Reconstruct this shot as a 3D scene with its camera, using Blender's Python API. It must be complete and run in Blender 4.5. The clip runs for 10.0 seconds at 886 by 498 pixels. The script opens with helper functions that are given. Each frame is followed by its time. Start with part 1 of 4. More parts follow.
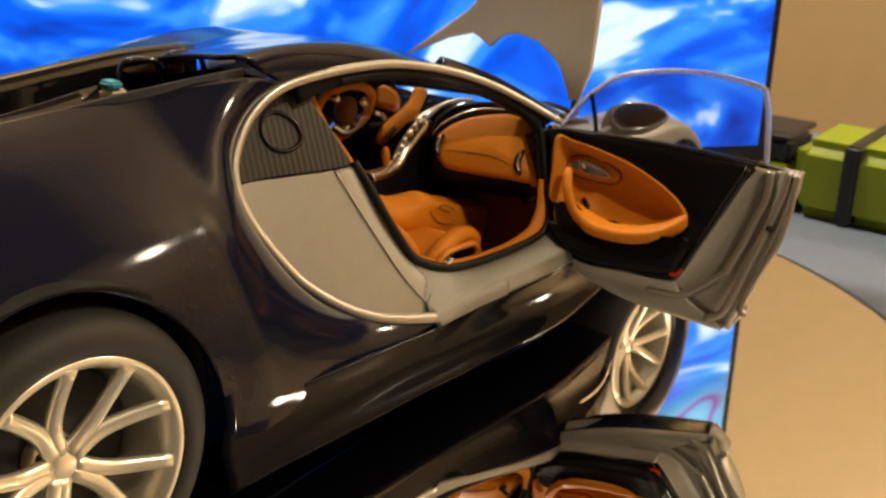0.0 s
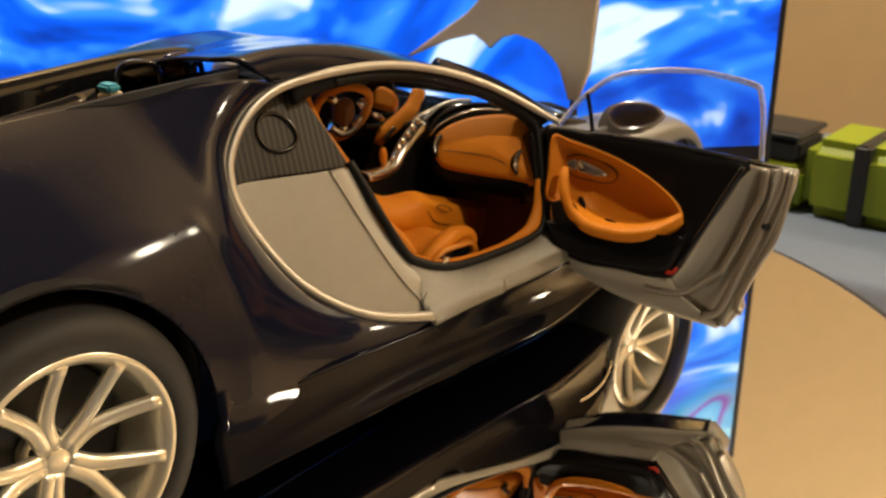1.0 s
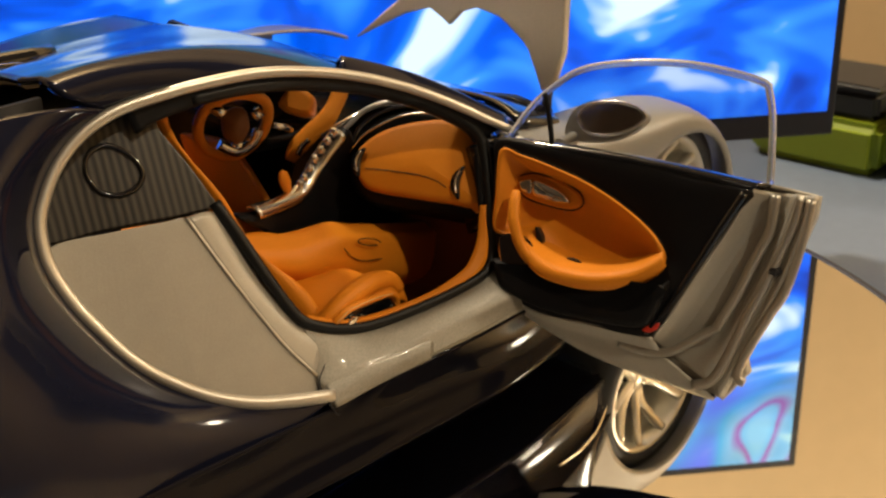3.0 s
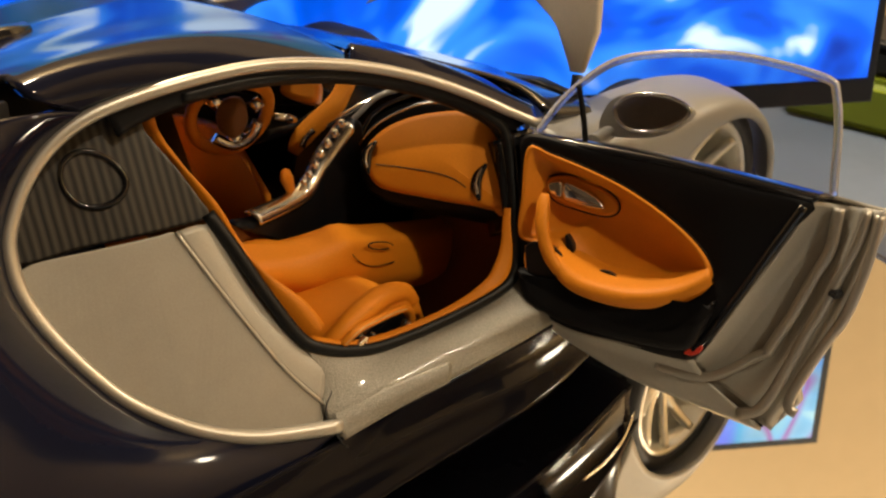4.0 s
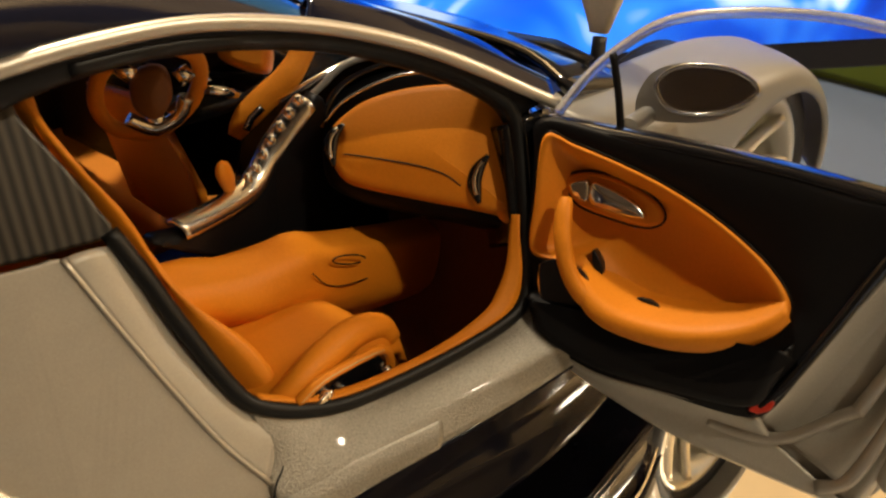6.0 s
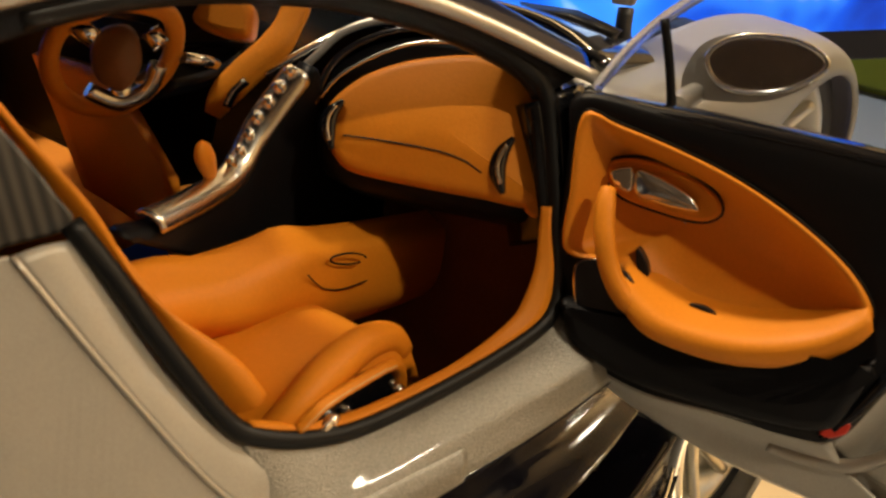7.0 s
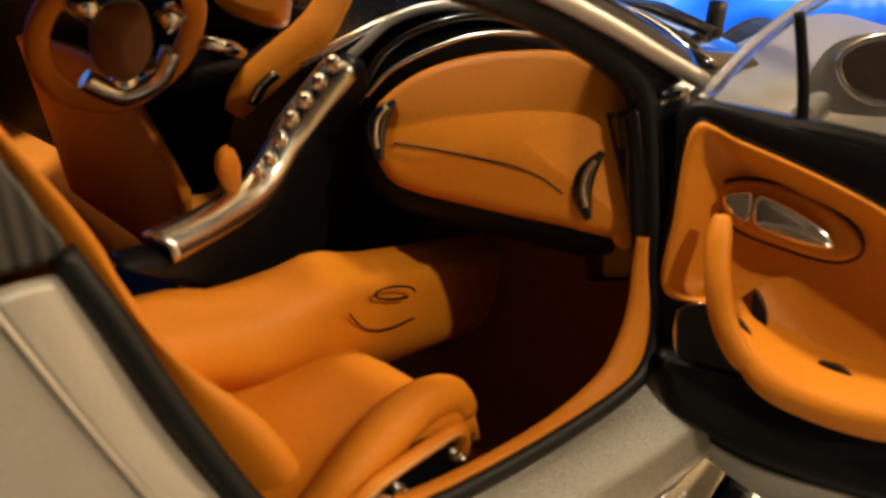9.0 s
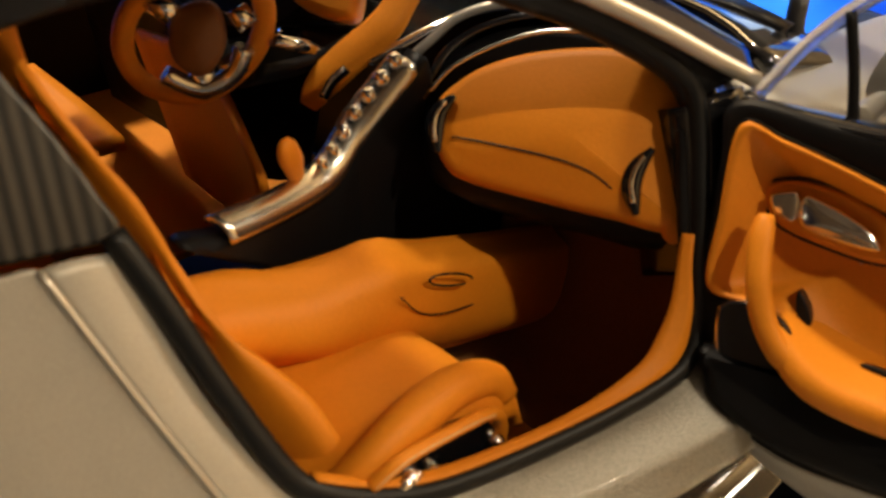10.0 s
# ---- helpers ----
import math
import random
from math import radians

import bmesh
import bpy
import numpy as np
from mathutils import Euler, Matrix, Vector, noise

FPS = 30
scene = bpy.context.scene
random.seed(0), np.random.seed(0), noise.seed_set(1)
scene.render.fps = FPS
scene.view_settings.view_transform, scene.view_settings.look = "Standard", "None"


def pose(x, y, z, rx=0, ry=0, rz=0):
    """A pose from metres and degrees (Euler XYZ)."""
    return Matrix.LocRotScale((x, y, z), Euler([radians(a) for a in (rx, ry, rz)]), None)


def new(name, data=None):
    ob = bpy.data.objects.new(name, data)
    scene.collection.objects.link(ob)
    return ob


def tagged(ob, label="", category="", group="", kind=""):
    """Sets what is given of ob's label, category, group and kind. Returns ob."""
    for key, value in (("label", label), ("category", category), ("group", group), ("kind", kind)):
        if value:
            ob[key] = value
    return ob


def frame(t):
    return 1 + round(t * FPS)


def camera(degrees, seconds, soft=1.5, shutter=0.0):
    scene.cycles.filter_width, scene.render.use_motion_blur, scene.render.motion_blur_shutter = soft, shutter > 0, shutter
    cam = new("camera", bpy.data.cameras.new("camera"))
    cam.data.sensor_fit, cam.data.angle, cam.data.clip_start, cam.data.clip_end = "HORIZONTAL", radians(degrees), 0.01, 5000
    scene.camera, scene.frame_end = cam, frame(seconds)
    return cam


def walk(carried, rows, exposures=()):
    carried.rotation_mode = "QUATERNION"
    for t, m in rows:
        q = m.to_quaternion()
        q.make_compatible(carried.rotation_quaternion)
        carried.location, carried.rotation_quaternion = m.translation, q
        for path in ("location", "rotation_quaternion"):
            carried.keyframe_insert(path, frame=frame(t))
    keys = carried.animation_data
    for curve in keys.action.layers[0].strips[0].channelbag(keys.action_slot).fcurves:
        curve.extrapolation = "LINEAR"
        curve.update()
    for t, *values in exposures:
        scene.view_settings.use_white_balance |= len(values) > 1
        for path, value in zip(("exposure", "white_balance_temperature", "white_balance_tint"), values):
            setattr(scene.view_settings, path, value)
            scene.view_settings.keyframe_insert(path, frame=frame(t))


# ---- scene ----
cam = camera(45.0, 10.0, soft=2.3)
cam.data.dof.use_dof, cam.data.dof.focus_distance, cam.data.dof.aperture_fstop = True, 0.13, 75.0
# seconds, eye (m), yaw, pitch, roll (degrees)
PATH = [
    (0.0, (-0.06221, -0.16052, 0.09302), -52.04, -21.09, 1.10),
    (0.5, (-0.06527, -0.15862, 0.09124), -52.63, -20.71, 1.15),
    (1.0, (-0.06069, -0.16532, 0.09272), -50.78, -20.86, 0.39),
    (1.5, (-0.05972, -0.16719, 0.09838), -50.14, -21.77, 0.04),
    (2.0, (-0.05908, -0.15985, 0.09523), -51.25, -21.44, 0.41),
    (2.5, (-0.03331, -0.15537, 0.09381), -48.50, -22.78, -0.93),
    (2.7, (-0.01869, -0.15693, 0.09335), -46.13, -23.55, -1.96),
    (4.0, (0.00689, -0.14116, 0.09652), -44.27, -28.43, -2.64),
    (4.5, (0.01324, -0.13328, 0.09393), -44.61, -29.32, -2.42),
    (5.0, (0.01892, -0.12843, 0.09207), -44.81, -30.06, -2.27),
    (5.5, (0.02549, -0.12223, 0.09009), -44.70, -31.24, -2.22),
    (6.8, (0.03310, -0.10424, 0.07935), -49.38, -30.85, 0.30),
    (7.0, (0.03438, -0.10098, 0.07777), -49.92, -31.12, 0.63),
    (7.5, (0.03694, -0.09462, 0.07437), -50.99, -31.44, 1.40),
    (8.0, (0.03987, -0.08930, 0.07156), -52.18, -31.69, 2.30),
    (8.5, (0.04185, -0.08558, 0.06998), -52.58, -31.35, 2.92),
    (9.0, (0.04244, -0.08557, 0.07060), -50.99, -30.89, 2.64),
    (9.5, (0.04214, -0.08639, 0.07003), -46.82, -30.70, 0.87),
    (10.0, (0.04617, -0.09337, 0.07299), -40.95, -31.94, -0.82),
]


def aim(eye, yaw, pitch, roll):
    return pose(*eye, 90 + pitch, 0, yaw) @ pose(0, 0, 0, 0, 0, roll)


walk(cam, [(t, aim(eye, yaw, pitch, roll)) for t, eye, yaw, pitch, roll in PATH],
     exposures=[(0.0, 0.0), (5.5, 0.05), (7.0, 0.18), (10.0, 0.28)])

# ---- world and lights ----
world = bpy.data.worlds.new("room_light")
scene.world = world
world.use_nodes = True
world.node_tree.nodes["Background"].inputs[0].default_value = (1.0, 0.72, 0.42, 1)
world.node_tree.nodes["Background"].inputs[1].default_value = 0.09


def lamp(name, kind, matrix, power, colour, size=0.1):
    data = bpy.data.lights.new(name, kind)
    data.energy, data.color = power, colour
    if kind == "AREA":
        data.shape, data.size = "DISK", size
    else:
        data.shadow_soft_size = size
    ob = new(name, data)
    ob.matrix_world = matrix
    return ob


lamp("ceiling_lamp", "POINT", pose(0.24, 0.34, 1.04), 45.0, (1.0, 0.86, 0.64), 0.05)
lamp("reading_lamp", "POINT", pose(0.17, -0.82, 0.92), 21.0, (1.0, 0.84, 0.60), 0.022)
lamp("corner_lamp", "POINT", pose(0.88, -0.56, 0.62), 14.0, (1.0, 0.86, 0.64), 0.05)

# ---- materials ----


def mat(name, base, rough=0.5, metal=0.0, coat=0.0, spec=0.5, grain=0.0, scale=400.0, bump=0.0, mottle=0.0):
    """Principled material; grain: fine colour variation, mottle: broad variation, bump: relief depth."""
    m = bpy.data.materials.new(name)
    m.use_nodes = True
    nt = m.node_tree
    b = nt.nodes["Principled BSDF"]
    b.inputs["Base Color"].default_value = (*base, 1)
    b.inputs["Roughness"].default_value = rough
    b.inputs["Metallic"].default_value = metal
    b.inputs["Coat Weight"].default_value = coat
    b.inputs["Coat Roughness"].default_value = 0.04
    b.inputs["Specular IOR Level"].default_value = spec
    tc = nt.nodes.new("ShaderNodeTexCoord")
    if grain or mottle:
        fine = nt.nodes.new("ShaderNodeTexNoise")
        fine.inputs["Scale"].default_value, fine.inputs["Detail"].default_value = scale, 3
        broad = nt.nodes.new("ShaderNodeTexNoise")
        broad.inputs["Scale"].default_value, broad.inputs["Detail"].default_value = scale / 14, 2
        nt.links.new(tc.outputs["Object"], fine.inputs["Vector"])
        nt.links.new(tc.outputs["Object"], broad.inputs["Vector"])
        f1 = nt.nodes.new("ShaderNodeMath"); f1.operation = "MULTIPLY_ADD"
        f1.inputs[1].default_value, f1.inputs[2].default_value = 2 * grain, 1 - grain
        f2 = nt.nodes.new("ShaderNodeMath"); f2.operation = "MULTIPLY_ADD"
        f2.inputs[1].default_value, f2.inputs[2].default_value = 2 * mottle, 1 - mottle
        nt.links.new(fine.outputs["Fac"], f1.inputs[0])
        nt.links.new(broad.outputs["Fac"], f2.inputs[0])
        both = nt.nodes.new("ShaderNodeMath"); both.operation = "MULTIPLY"
        nt.links.new(f1.outputs[0], both.inputs[0])
        nt.links.new(f2.outputs[0], both.inputs[1])
        mix = nt.nodes.new("ShaderNodeVectorMath"); mix.operation = "SCALE"
        mix.inputs[0].default_value = base
        nt.links.new(both.outputs[0], mix.inputs["Scale"])
        nt.links.new(mix.outputs[0], b.inputs["Base Color"])
        rr = nt.nodes.new("ShaderNodeMath"); rr.operation = "MULTIPLY"
        rr.inputs[1].default_value = rough
        nt.links.new(f2.outputs[0], rr.inputs[0])
        nt.links.new(rr.outputs[0], b.inputs["Roughness"])
        if bump:
            bp = nt.nodes.new("ShaderNodeBump")
            bp.inputs["Strength"].default_value, bp.inputs["Distance"].default_value = bump, 0.0002
            nt.links.new(fine.outputs["Fac"], bp.inputs["Height"])
            nt.links.new(bp.outputs[0], b.inputs["Normal"])
    return m


BLACK = mat("black_paint", (0.006, 0.007, 0.016), 0.10, 0.0, 0.0, 0.25, 0.1, 900, 0, 0.1)
SILVER = mat("silver_paint", (0.36, 0.335, 0.285), 0.46, 0.3, 0.1, 0.5, 0.14, 5200, 0.08, 0.06)
# Body silver made paler for the lamplight falling on the bonnet.
LITSILVER = mat("lit_silver_paint", (0.72, 0.64, 0.50), 0.5, 0.1, 0.0, 0.5, 0.1, 3000, 0.05, 0.05)
FLAKE = mat("metal_flake_paint", (0.25, 0.23, 0.19), 0.38, 0.4, 0.1, 0.5, 0.5, 5200, 0.5, 0.06)
BARE = mat("satin_metal", (0.74, 0.70, 0.62), 0.26, 1.0, 0, 0.5, 0.06, 2500, 0, 0.05)
CHROME = mat("chrome", (0.8, 0.78, 0.74), 0.12, 1.0, 0, 0.5, 0.02, 800, 0, 0.05)
SATIN = mat("satin_trim_and_highlights", (0.50, 0.47, 0.41), 0.38, 0.8, 0, 0.5, 0.06, 2500, 0, 0.05)
RIM = mat("rim_metal", (0.86, 0.82, 0.70), 0.33, 0.85, 0, 0.5, 0.06, 2000, 0, 0.05)
TYRE = mat("tyre_rubber", (0.018, 0.017, 0.016), 0.6, 0, 0, 0.4, 0.2, 1500, 0.1, 0.1)
LEATHER = mat("tan_leather", (0.64, 0.208, 0.011), 0.52, 0, 0, 0.2, 0.08, 3000, 0.12, 0.06)
PLASTIC = mat("black_plastic", (0.007, 0.0065, 0.007), 0.46, 0, 0, 0.13, 0.15, 2500, 0.1, 0.1)
# Tan floor carpet darkened to brown for the shade under the dashboard.
FOOTWELL = mat("shade_darkened_carpet", (0.15, 0.058, 0.016), 0.85, 0, 0, 0.2, 0.2, 2500, 0.2, 0.15)
BROWN = mat("brown_leather", (0.17, 0.062, 0.014), 0.6, 0, 0, 0.3, 0.1, 2500, 0.1, 0.1)
SKIRT = mat("black_skirt_paint", (0.004, 0.004, 0.007), 0.12, 0, 0, 0.1, 0.1, 900, 0, 0.1)
DUSK = mat("screen_glow_mirror", (0.72, 0.75, 0.80), 0.10, 1.0, 0, 0.5, 0.05, 300, 0, 0.05)
STITCH = mat("pale_thread", (0.62, 0.42, 0.2), 0.7, 0, 0, 0.3, 0.1, 3000, 0, 0.05)
GLOSSBLACK = mat("gloss_black", (0.006, 0.006, 0.007), 0.12, 0, 0.5, 0.5, 0.1, 900, 0, 0.1)
SEALM = mat("rubber_seal", (0.006, 0.006, 0.006), 0.45, 0, 0, 0.25, 0.1, 2000, 0.05, 0.1)
CARPET = mat("tan_floor", (0.42, 0.14, 0.014), 0.75, 0, 0, 0.3, 0.15, 2500, 0.2, 0.1)
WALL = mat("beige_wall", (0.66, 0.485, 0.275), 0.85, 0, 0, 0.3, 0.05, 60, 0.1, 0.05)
# Unseen room surfaces, coloured dark so the black body reflects little light.
DARKWALL = mat("dark_unseen_room", (0.06, 0.045, 0.035), 0.8, 0, 0, 0.3, 0.1, 40, 0.1, 0.15)
TABLE = mat("grey_blue_top", (0.14, 0.18, 0.26), 0.6, 0, 0, 0.4, 0.1, 200, 0.05, 0.1)
GREEN = mat("green_plastic", (0.25, 0.32, 0.015), 0.5, 0, 0, 0.4, 0.08, 100, 0, 0.1)
DARK = mat("dark_plastic", (0.02, 0.02, 0.022), 0.5, 0, 0, 0.4, 0.1, 300, 0, 0.1)
CREAM = mat("cream_plastic", (0.6, 0.52, 0.36), 0.5, 0, 0, 0.4, 0.08, 900, 0, 0.05)
TEAL = mat("teal_plastic", (0.05, 0.28, 0.38), 0.4, 0, 0, 0.4, 0.08, 900, 0, 0.05)
RED = mat("red_reflector", (0.5, 0.03, 0.012), 0.3, 0, 0.3, 0.5, 0.05, 900, 0, 0.05)
# Brown tint stands in for the beige room reflected in the glass.
TINTED = mat("room_tinted_mirror", (0.50, 0.42, 0.34), 0.14, 1.0, 0, 0.5, 0.05, 600, 0, 0.08)
MIRROR = mat("mirror_glass", (0.88, 0.87, 0.85), 0.015, 1.0)


def glass_mat(name, tint, alpha):
    m = bpy.data.materials.new(name)
    m.use_nodes = True
    nt = m.node_tree
    out = nt.nodes["Material Output"]
    tr = nt.nodes.new("ShaderNodeBsdfTransparent"); tr.inputs[0].default_value = (*tint, 1)
    gl = nt.nodes.new("ShaderNodeBsdfGlossy"); gl.inputs["Roughness"].default_value = 0.03
    fr = nt.nodes.new("ShaderNodeFresnel"); fr.inputs[0].default_value = 1.5
    ad = nt.nodes.new("ShaderNodeMath"); ad.operation = "ADD"; ad.inputs[1].default_value = alpha
    mx = nt.nodes.new("ShaderNodeMixShader")
    nt.links.new(fr.outputs[0], ad.inputs[0]); nt.links.new(ad.outputs[0], mx.inputs[0])
    nt.links.new(tr.outputs[0], mx.inputs[1]); nt.links.new(gl.outputs[0], mx.inputs[2])
    nt.links.new(mx.outputs[0], out.inputs[0])
    return m


GLASS = glass_mat("clear_plastic_window", (0.84, 0.86, 0.90), 0.03)


def screen_mat():
    m = bpy.data.materials.new("tv_picture")
    m.use_nodes = True
    nt = m.node_tree
    b = nt.nodes["Principled BSDF"]
    tc = nt.nodes.new("ShaderNodeTexCoord")
    mp = nt.nodes.new("ShaderNodeMapping"); mp.inputs["Scale"].default_value = (1.0, 1.0, 1.5)
    n1 = nt.nodes.new("ShaderNodeTexNoise")
    n1.inputs["Scale"].default_value, n1.inputs["Detail"].default_value, n1.inputs["Distortion"].default_value = 18.0, 2.0, 2.2
    ramp = nt.nodes.new("ShaderNodeValToRGB")
    e = ramp.color_ramp.elements
    e[0].position, e[0].color = 0.28, (0.0, 0.03, 0.34, 1)
    e[1].position, e[1].color = 0.65, (0.58, 0.74, 0.95, 1)
    k = e.new(0.44); k.color = (0.0, 0.09, 0.72, 1)
    k = e.new(0.57); k.color = (0.03, 0.24, 0.92, 1)
    nt.links.new(tc.outputs["Object"], mp.inputs[0]); nt.links.new(mp.outputs[0], n1.inputs["Vector"])
    nt.links.new(n1.outputs["Fac"], ramp.inputs[0])
    # teal, violet and red swirls in the upper part of the picture
    n2 = nt.nodes.new("ShaderNodeTexNoise")
    n2.inputs["Scale"].default_value, n2.inputs["Detail"].default_value, n2.inputs["Distortion"].default_value = 14.0, 1.0, 2.0
    swirl = nt.nodes.new("ShaderNodeValToRGB")
    w = swirl.color_ramp.elements
    w[0].position, w[0].color = 0.34, (0.16, 0.08, 0.55, 1)
    w[1].position, w[1].color = 0.66, (0.35, 0.75, 0.62, 1)
    k = w.new(0.44); k.color = (0.08, 0.45, 0.42, 1)
    k = w.new(0.53); k.color = (0.30, 0.60, 0.48, 1)
    k = w.new(0.58); k.color = (0.45, 0.06, 0.08, 1)
    k = w.new(0.61); k.color = (0.25, 0.65, 0.60, 1)
    xyz = nt.nodes.new("ShaderNodeSeparateXYZ")
    high = nt.nodes.new("ShaderNodeMapRange")
    high.inputs["From Min"].default_value, high.inputs["From Max"].default_value = 0.055, 0.09
    both = nt.nodes.new("ShaderNodeMix"); both.data_type = "RGBA"
    nt.links.new(tc.outputs["Object"], n2.inputs["Vector"]); nt.links.new(tc.outputs["Object"], xyz.inputs[0])
    nt.links.new(n2.outputs["Fac"], swirl.inputs[0]); nt.links.new(xyz.outputs["Z"], high.inputs["Value"])
    mask = nt.nodes.new("ShaderNodeMath"); mask.operation = "MULTIPLY"; mask.inputs[1].default_value = 0.6
    nt.links.new(high.outputs[0], mask.inputs[0]); nt.links.new(mask.outputs[0], both.inputs[0])
    nt.links.new(ramp.outputs[0], both.inputs[6]); nt.links.new(swirl.outputs[0], both.inputs[7])
    b.inputs["Base Color"].default_value = (0.01, 0.01, 0.012, 1)
    b.inputs["Roughness"].default_value = 0.3
    nt.links.new(both.outputs[2], b.inputs["Emission Color"])
    b.inputs["Emission Strength"].default_value = 1.5
    return m


SCREEN = screen_mat()

# ---- building helpers, all in millimetres ----
MM = 0.001


class Frame:
    """A plane with axes u, v and normal n; at(a, b, c) gives the place in millimetres."""

    def __init__(self, o, u, v, n):
        self.o, self.u, self.v, self.n = Vector(o), Vector(u), Vector(v), Vector(n)

    def at(self, a, b, c=0.0):
        return self.o + self.u * a + self.v * b + self.n * c


def curve(points, n=40, closed=False):
    """Catmull-Rom through the points, resampled to n places of even spacing."""
    p = [Vector(q) for q in points]
    k = len(p)
    fine = []
    segs = k if closed else k - 1
    for i in range(segs):
        if closed:
            a, b, c, d = p[(i - 1) % k], p[i], p[(i + 1) % k], p[(i + 2) % k]
        else:
            a, b, c, d = p[max(i - 1, 0)], p[i], p[i + 1], p[min(i + 2, k - 1)]
        for j in range(12):
            t = j / 12
            fine.append(0.5 * ((2 * b) + (c - a) * t + (2 * a - 5 * b + 4 * c - d) * t * t + (3 * b - a - 3 * c + d) * t ** 3))
    fine.append(p[0].copy() if closed else p[-1].copy())
    s = [0.0]
    for a, b in zip(fine, fine[1:]):
        s.append(s[-1] + (b - a).length)
    out, j = [], 0
    steps = n if closed else n - 1
    for i in range(n):
        w = s[-1] * i / steps
        while j < len(s) - 2 and s[j + 1] < w:
            j += 1
        h = (w - s[j]) / max(s[j + 1] - s[j], 1e-9)
        out.append(fine[j].lerp(fine[j + 1], h))
    return out


def flat(points):
    return [(*p, 0) for p in points]


def smooth_all(bm):
    for f in bm.faces:
        f.smooth = True
    return bm


def grid(rows, close_u=False, close_v=False, thick=0.0):
    """A surface through rows of places; thick gives it depth on the back side."""
    bm = bmesh.new()
    vs = [[bm.verts.new(Vector(p) * MM) for p in r] for r in rows]
    nr, nc = len(vs), len(vs[0])
    for i in range(nr if close_v else nr - 1):
        for j in range(nc if close_u else nc - 1):
            a, b = vs[i][j], vs[i][(j + 1) % nc]
            c, d = vs[(i + 1) % nr][(j + 1) % nc], vs[(i + 1) % nr][j]
            try:
                bm.faces.new((a, b, c, d))
            except ValueError:
                pass
    bmesh.ops.remove_doubles(bm, verts=bm.verts[:], dist=1e-6)
    bmesh.ops.recalc_face_normals(bm, faces=bm.faces)
    if thick:
        bmesh.ops.solidify(bm, geom=bm.faces[:], thickness=thick * MM)
        bmesh.ops.recalc_face_normals(bm, faces=bm.faces)
    return smooth_all(bm)


def loft(curves, n=40, m=12, thick=0.0, closed=False):
    """A surface through the given curves: each is resampled to n places, m rows are drawn across them."""
    lines = [curve(c, n, closed) for c in curves]
    cols = [curve([l[i] for l in lines], m) for i in range(len(lines[0]))]
    return grid([[c[j] for c in cols] for j in range(m)], close_u=closed, thick=thick)


def tube(path, r, sides=10, closed=False, flatten=None, caps=True):
    """A bar along a path; r: one radius or one for each place; flatten: (normal, ratio)."""
    pts = [Vector(p) for p in path]
    k = len(pts)
    rad = r if isinstance(r, (list, tuple)) else [r] * k
    rings, up = [], None
    for i, p in enumerate(pts):
        a = pts[(i - 1) % k] if closed or i else pts[0]
        b = pts[(i + 1) % k] if closed or i < k - 1 else pts[-1]
        d = (b - a).normalized()
        if flatten:
            y = Vector(flatten[0])
            x = d.cross(y).normalized()
            y = x.cross(d).normalized() * flatten[1]
        else:
            if up is None:
                up = Vector((0, 0, 1)) if abs(d.z) < 0.9 else Vector((1, 0, 0))
            x = d.cross(up).normalized()
            y = x.cross(d).normalized()
            up = y
        rings.append([p + (x * math.cos(q) + y * math.sin(q)) * rad[i] for q in [2 * math.pi * s / sides for s in range(sides)]])
    bm = grid(rings, close_u=True, close_v=closed)
    if caps and not closed:
        bm.verts.ensure_lookup_table()
        bm.faces.new([bm.verts[i] for i in range(sides)])
        bm.faces.new([bm.verts[len(bm.verts) - sides + i] for i in range(sides)])
        bmesh.ops.recalc_face_normals(bm, faces=bm.faces)
    return bm


def inset2(poly, d):
    """The 2D outline moved inwards by d."""
    k = len(poly)
    area = sum(poly[i][0] * poly[(i + 1) % k][1] - poly[(i + 1) % k][0] * poly[i][1] for i in range(k))
    s = 1 if area > 0 else -1
    out = []
    for i in range(k):
        a, b, c = Vector(poly[i - 1][:2]), Vector(poly[i][:2]), Vector(poly[(i + 1) % k][:2])
        e1, e2 = (b - a), (c - b)
        n1 = Vector((-e1.y, e1.x)).normalized() * s if e1.length else Vector((0, 0))
        n2 = Vector((-e2.y, e2.x)).normalized() * s if e2.length else n1
        m = (n1 + n2)
        m = m.normalized() if m.length > 1e-6 else n1
        out.append((b.x + m.x * d, b.y + m.y * d))
    return out


def slab(fr, outline, low, high, round_=0.4, n=60, spline=True, dome=0.0):
    """A plate on the frame, its outline (u, v), from height low to high along n, with a rounded top edge and, if asked, a domed face."""
    poly = [(p.x, p.y) for p in curve(flat(outline), n, True)] if spline else list(outline)
    rows = [[fr.at(a, b, low) for a, b in poly]]
    r = min(round_, abs(high - low))
    for q in (0, 30, 60, 90):
        w = radians(q)
        ins = inset2(poly, r * (1 - math.cos(w))) if q else poly
        rows.append([fr.at(a, b, high - r + r * math.sin(w)) for a, b in ins])
    if dome:
        cu = sum(p[0] for p in poly) / len(poly)
        cv = sum(p[1] for p in poly) / len(poly)
        base = inset2(poly, r)
        for s in (0.25, 0.5, 0.75, 0.93):
            rows.append([fr.at(a + (cu - a) * s, b + (cv - b) * s, high + dome * math.sin(s * math.pi / 2)) for a, b in base])
    bm = grid(rows, close_u=True)
    bm.verts.ensure_lookup_table()
    k = len(poly)
    bm.faces.new([bm.verts[i] for i in range(k)])
    f = bm.faces.new([bm.verts[len(bm.verts) - k + i] for i in range(k)])
    bmesh.ops.triangulate(bm, faces=[x for x in bm.faces if len(x.verts) > 4])
    bmesh.ops.recalc_face_normals(bm, faces=bm.faces)
    return bm


